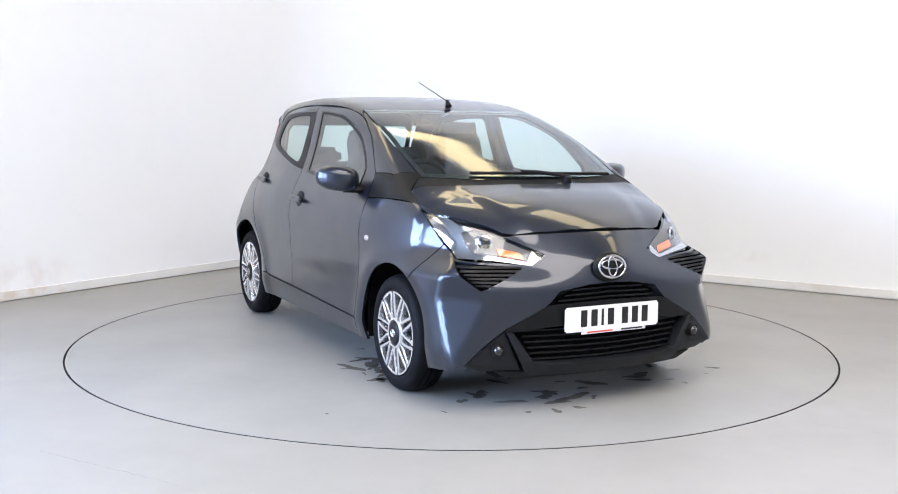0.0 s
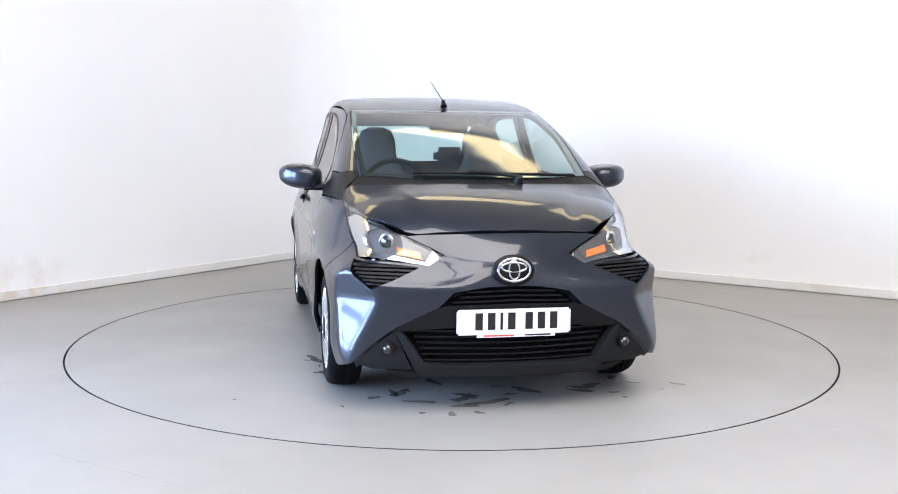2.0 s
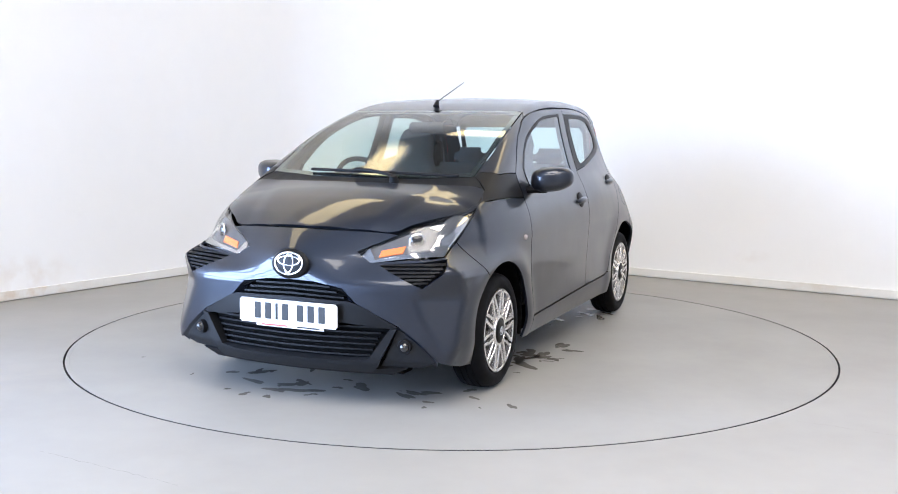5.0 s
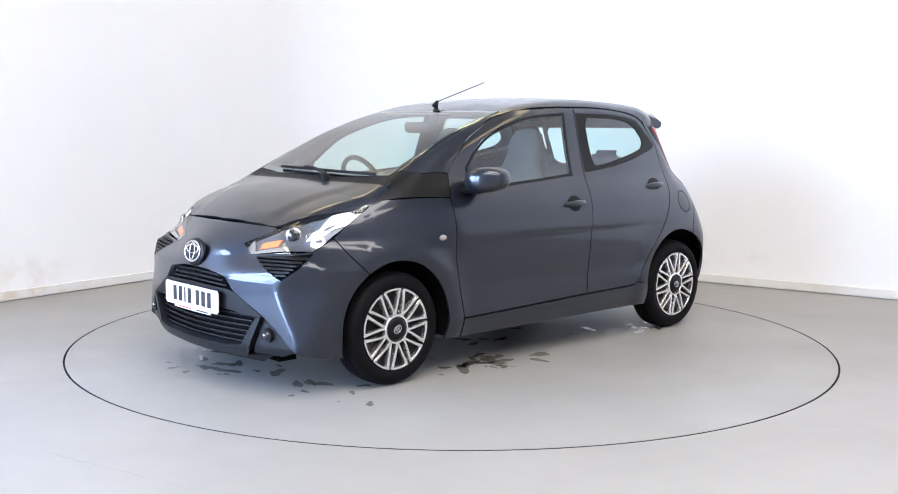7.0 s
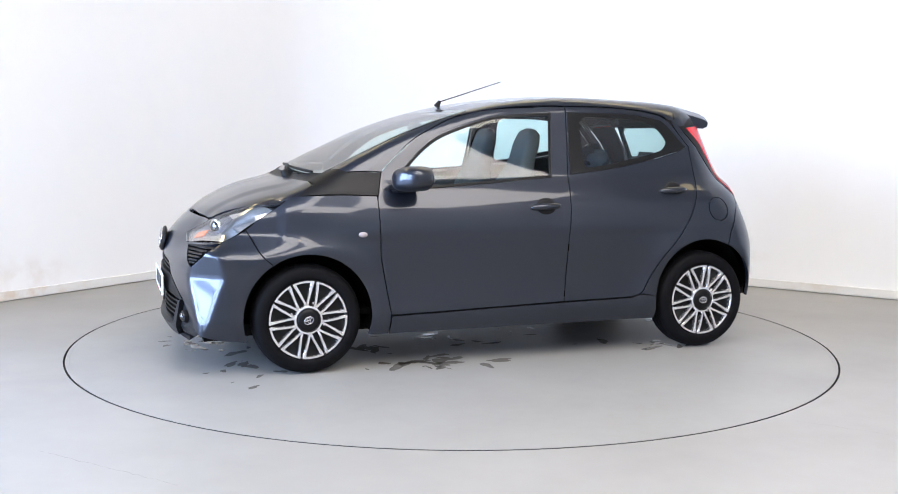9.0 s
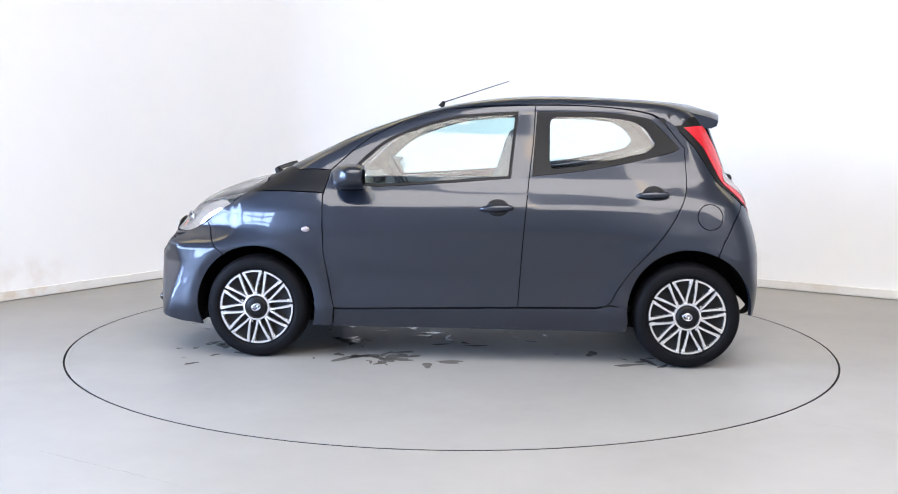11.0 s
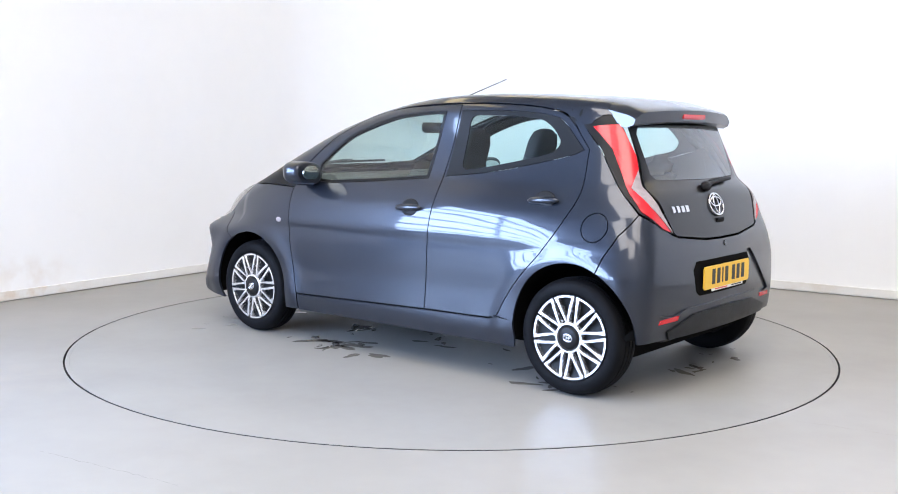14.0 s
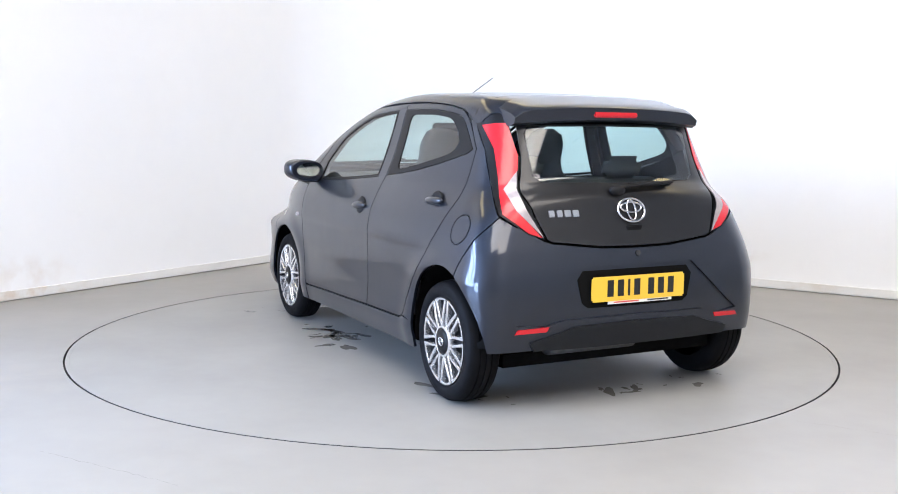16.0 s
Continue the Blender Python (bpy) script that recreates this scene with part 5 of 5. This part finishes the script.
def build_fittings():
    # door mirrors
    for sg in (1, -1):
        bm = bmesh.new()
        bmesh.ops.create_uvsphere(bm, u_segments=36, v_segments=20, radius=1)
        for v in bm.verts:
            x, y, z = v.co
            x, y, z = (math.copysign(abs(c) ** 0.66, c) for c in (x, y, z))
            x = max(x, -0.62)
            v.co = (0.108 * x * (1 - 0.35 * max(y, 0)), sg * 0.114 * y, (0.066 - 0.016 * max(y, 0) ** 2) * z + 0.010 * y)
        bmesh.ops.recalc_face_normals(bm, faces=bm.faces)
        mi = part("door_mirror", bm, MAT["paint"], CAR, "painted door mirror", True)
        mi.matrix_basis = pose(0.625, 0.864 * sg, 1.010, 0, 0, 14 * sg)
        bm = bmesh.new()
        bmesh.ops.create_cone(bm, cap_ends=True, radius1=1, radius2=1, depth=0.004, segments=32, matrix=pose(-0.0675, 0.002 * sg, 0.002, 0, 90) @ Matrix.Diagonal((0.043, 0.080, 1, 1)))
        part("mirror_glass", bm, MAT["mirror"], mi)
        bm = bmesh.new()
        box(bm, (0.10, 0.13, 0.030), pose(0.02, -0.085 * sg, -0.058, 0, 0, 10 * sg))
        bmesh.ops.bevel(bm, geom=bm.edges[:], offset=0.012, segments=3, affect="EDGES")
        part("mirror_foot", bm, MAT["black"], mi, "black mirror foot", True)
        bm = bmesh.new()
        bmesh.ops.create_uvsphere(bm, u_segments=24, v_segments=12, radius=1, matrix=pose(0.888, float(side_pts((0.888, 0.722))[0][1]) * sg, 0.722) @ Matrix.Diagonal((0.024, 0.010, 0.015, 1)))
        part("side_repeater", bm, MAT["clear"], CAR, "clear oval side repeater", True)
    # aerial
    bm = bmesh.new()
    bmesh.ops.create_cone(bm, cap_ends=True, radius1=0.020, radius2=0.009, depth=0.040, segments=20, matrix=pose(0.213, 0, 1.418, 0, -30))
    a = part("aerial_base", bm, MAT["black"], CAR)
    bm = bmesh.new()
    s, e = Vector((0.205, 0, 1.430)), Vector((-0.191, 0, 1.559))
    bmesh.ops.create_cone(bm, cap_ends=True, radius1=0.0032, radius2=0.0022, depth=(e - s).length, segments=10, matrix=Matrix.Translation((s + e) / 2) @ (e - s).to_track_quat("Z", "Y").to_matrix().to_4x4())
    part("aerial_rod", bm, MAT["black"], CAR)
    # wipers

    def rod(name, pts, r, mat, parent=CAR):
        cu = bpy.data.curves.new(name, "CURVE")
        cu.dimensions, cu.bevel_depth, cu.bevel_resolution = "3D", r, 2
        sp = cu.splines.new("POLY")
        sp.points.add(len(pts) - 1)
        for p, c in zip(sp.points, pts):
            p.co = (*c, 1)
        ob = new(name, cu)
        me = bpy.data.meshes.new_from_object(ob)
        bpy.data.objects.remove(ob)
        me.materials.clear()
        me.materials.append(mat)
        me.polygons.foreach_set("use_smooth", [True] * len(me.polygons))
        ob = new(name, me)
        ob.parent = parent
        return ob
    lift = lambda pts, d: pts + body_normal(pts) * d
    blade = lift(top_pts(*[(1.115 - 0.05 * (y - 0.1) ** 2 * 3, y) for y in np.linspace(-0.33, 0.52, 14)]), 0.014)
    rod("wiper_blade", blade, 0.008, MAT["black"])
    arm = lift(top_pts((1.175, 0.20), (1.15, 0.15), (1.125, 0.05), (1.115, -0.05)), 0.026)
    rod("wiper_arm", arm, 0.010, MAT["black"])
    bm = bmesh.new()
    c = lift(top_pts((1.175, 0.20)), 0.014)[0]
    bmesh.ops.create_cone(bm, cap_ends=True, radius1=0.026, radius2=0.018, depth=0.035, segments=20, matrix=pose(*c, 0, 25))
    part("wiper_pivot", bm, MAT["black"], CAR)
    rear = lift(rear_pts((0.06, 0.985), (0.0, 0.994), (-0.12, 1.002), (-0.26, 1.006)), 0.026)
    rod("rear_wiper_arm", rear, 0.010, MAT["black"])
    rod("rear_wiper_blade", lift(rear_pts((-0.02, 1.008), (-0.12, 1.014), (-0.29, 1.014)), 0.016), 0.007, MAT["black"])
    bm = bmesh.new()
    c = lift(rear_pts((0.06, 0.985)), 0.014)[0]
    bmesh.ops.create_uvsphere(bm, u_segments=20, v_segments=12, radius=1, matrix=pose(*c) @ Matrix.Diagonal((0.024, 0.045, 0.026, 1)))
    part("rear_wiper_pivot", bm, MAT["black"], CAR, smooth=True)
    # badges and plates
    emblem(CAR, pose(1.832, 0, 0.647, 0, -10), 0.146, 0.100, True)
    emblem(CAR, pose(rear_pts((0.0, 0.902))[0][0] - 0.004, 0, 0.902, 0, -20, 180), 0.150, 0.112, False)
    for k, w in enumerate((0.032, 0.032, 0.036, 0.036)):
        bm = bmesh.new()
        y = 0.425 - 0.041 * k
        c = rear_pts((y, 0.895))[0]
        box(bm, (0.006, w, 0.032), pose(c[0] - 0.004, y, 0.895, 0, 20))
        bmesh.ops.bevel(bm, geom=bm.edges[:], offset=0.0025, segments=2, affect="EDGES")
        part("tailgate_mark", bm, MAT["chrome"], CAR, "plain chrome bar")
    plate(pose(1.858, 0, 0.421), MAT["white_plate"], "white front number plate with plain dark bars")
    plate(pose(-1.598, 0, 0.553, 0, 0, 180), MAT["yellow_plate"], "yellow rear number plate with plain dark bars")


def soft_box(bm, size, m, r=0.04, seg=3):
    made = box(bm, size, m)
    es = {e for v in made["verts"] for e in v.link_edges}
    bmesh.ops.bevel(bm, geom=list(es), offset=r, segments=seg, affect="EDGES")


def seat_back(bm, sy):
    """A one-piece seat back that narrows into its head rest."""
    m = pose(-0.02, sy, 0.52, 0, -17)
    rings = []
    for h, hw, d in ((0.0, 0.22, 0.07), (0.18, 0.245, 0.075), (0.36, 0.24, 0.07), (0.47, 0.205, 0.062), (0.54, 0.145, 0.052), (0.60, 0.120, 0.05), (0.70, 0.118, 0.05), (0.76, 0.095, 0.042), (0.785, 0.05, 0.02)):
        ring = []
        for k in range(20):
            a = 2 * math.pi * k / 20
            c, s = math.cos(a), math.sin(a)
            ring.append(bm.verts.new(m @ Vector((math.copysign(abs(c) ** 0.6, c) * d, math.copysign(abs(s) ** 0.5, s) * hw, h))))
        rings.append(ring)
    for a, b in zip(rings, rings[1:]):
        for k in range(20):
            bm.faces.new((a[k], a[(k + 1) % 20], b[(k + 1) % 20], b[k]))
    bm.faces.new(rings[0][::-1])
    bm.faces.new(rings[-1])


def build_cabin():
    T, CL = MAT["trim"], MAT["cloth"]
    bm = bmesh.new()
    soft_box(bm, (0.42, 1.28, 0.30), pose(0.80, 0, 0.80, 0, 6), 0.06)
    soft_box(bm, (0.10, 1.20, 0.08), pose(0.98, 0, 0.94), 0.03)
    part("dashboard", bm, T, CAR, "dark grey moulded dashboard", True)
    bm = bmesh.new()
    soft_box(bm, (0.16, 0.34, 0.07), pose(0.68, -0.34, 0.965), 0.03)
    part("instrument_hood", bm, T, CAR, smooth=True)
    bm = bmesh.new()
    m = pose(0.50, -0.34, 0.93, 0, -66)
    n, k = 40, 8
    rings = []
    for i in range(n):
        a = 2 * math.pi * i / n
        rings.append([bm.verts.new(m @ Vector(((0.178 + 0.015 * math.cos(2 * math.pi * j / k)) * math.cos(a), (0.178 + 0.015 * math.cos(2 * math.pi * j / k)) * math.sin(a), 0.015 * math.sin(2 * math.pi * j / k)))) for j in range(k)])
    for i in range(n):
        for j in range(k):
            bm.faces.new((rings[i][j], rings[(i + 1) % n][j], rings[(i + 1) % n][(j + 1) % k], rings[i][(j + 1) % k]))
    bmesh.ops.recalc_face_normals(bm, faces=bm.faces)
    sw = part("steering_wheel", bm, MAT["black"], CAR, "black steering wheel", True)
    bm = bmesh.new()
    soft_box(bm, (0.10, 0.14, 0.04), m, 0.015)
    box(bm, (0.03, 0.33, 0.015), m)
    box(bm, (0.16, 0.03, 0.015), m @ pose(-0.09, 0, 0))
    part("wheel_boss", bm, MAT["black"], sw)
    for sy in (0.34, -0.34):
        bm = bmesh.new()
        soft_box(bm, (0.50, 0.48, 0.16), pose(0.18, sy, 0.50, 0, -6), 0.05)
        seat_back(bm, sy)
        part("front_seat", bm, CL, CAR, "dark cloth front seat", True)
    bm = bmesh.new()
    soft_box(bm, (0.46, 1.18, 0.16), pose(-0.62, 0, 0.52, 0, -6), 0.05)
    soft_box(bm, (0.14, 1.14, 0.52), pose(-0.93, 0, 0.78, 0, -20), 0.05)
    for sy in (0.30, -0.30):
        soft_box(bm, (0.09, 0.24, 0.13), pose(-1.035, sy, 1.075, 0, -15), 0.04)
    part("rear_bench", bm, CL, CAR, "dark cloth rear bench", True)
    for sg in (1, -1):
        bm = bmesh.new()
        soft_box(bm, (1.44, 0.05, 0.62), pose(-0.03, 0.725 * sg, 0.64, 0, 0, 0), 0.02)
        part("door_card", bm, T, CAR, "dark inner door trim", True)
    bm = bmesh.new()
    box(bm, (2.3, 1.36, 0.03), pose(-0.10, 0, 0.30))
    part("cabin_floor", bm, MAT["inner"], CAR)
    bm = bmesh.new()
    soft_box(bm, (0.03, 0.22, 0.065), pose(0.36, 0.0, 1.275, 0, 10), 0.012)
    part("interior_mirror", bm, MAT["black"], CAR, "black interior mirror", True)
    panel("headliner", TOP, mirrored(top_pts((0.26, 0.0), (0.20, 0.50), (-0.4, 0.52), (-1.10, 0.46), (-1.18, 0.0))), MAT["headliner"], CAR, off=-0.03, gap=0, both=False, rim=0)


def build_water():
    """Wet marks and drips on the turntable under the car."""
    rng = random.Random(5)
    bm = bmesh.new()
    for cx, cy, sx, sy, n, big in ((1.55, 0.0, 0.18, 0.65, 34, 0.05), (0.55, 0.72, 0.35, 0.14, 26, 0.06), (0.7, -0.70, 0.35, 0.14, 22, 0.05), (0.3, 0.1, 0.7, 0.5, 30, 0.05), (-1.0, 0.62, 0.3, 0.2, 14, 0.04), (-1.35, -0.2, 0.15, 0.5, 14, 0.04)):
        for _ in range(n):
            x, y = rng.gauss(cx, sx * 0.6), rng.gauss(cy, sy * 0.6)
            r = big * 0.6 * rng.uniform(0.15, 1.0) ** 2 + 0.005
            st, an = rng.uniform(1.2, 3.4), rng.uniform(0, math.pi)
            vs = []
            ph = [rng.uniform(0, 6.3) for _ in range(3)]
            for k in range(18):
                a = 2 * math.pi * k / 18
                q = r * (1 + 0.25 * math.sin(2 * a + ph[0]) + 0.18 * math.sin(3 * a + ph[1]) + 0.1 * math.sin(5 * a + ph[2]))
                u, v = q * st * math.cos(a), q * math.sin(a)
                vs.append(bm.verts.new((x + u * math.cos(an) - v * math.sin(an), y + u * math.sin(an) + v * math.cos(an), 0.0)))
            bm.faces.new(vs)
    ob = link("water_spots", bm, MAT["wet"])
    return tagged(ob, "dark wet drips and small puddles on the turntable", "water", kind="stuff")


build_shell()
build_skin()
build_nose()
build_headlamps()
build_tail()
build_wheels()
build_fittings()
build_cabin()
WATER = build_water()


def motions():
    walk(TABLE, turning_rows())
    walk(CAR, turning_rows(CAR_X, CAR_Y))
    walk(WATER, turning_rows(CAR_X, CAR_Y, 0.0012))


motions()
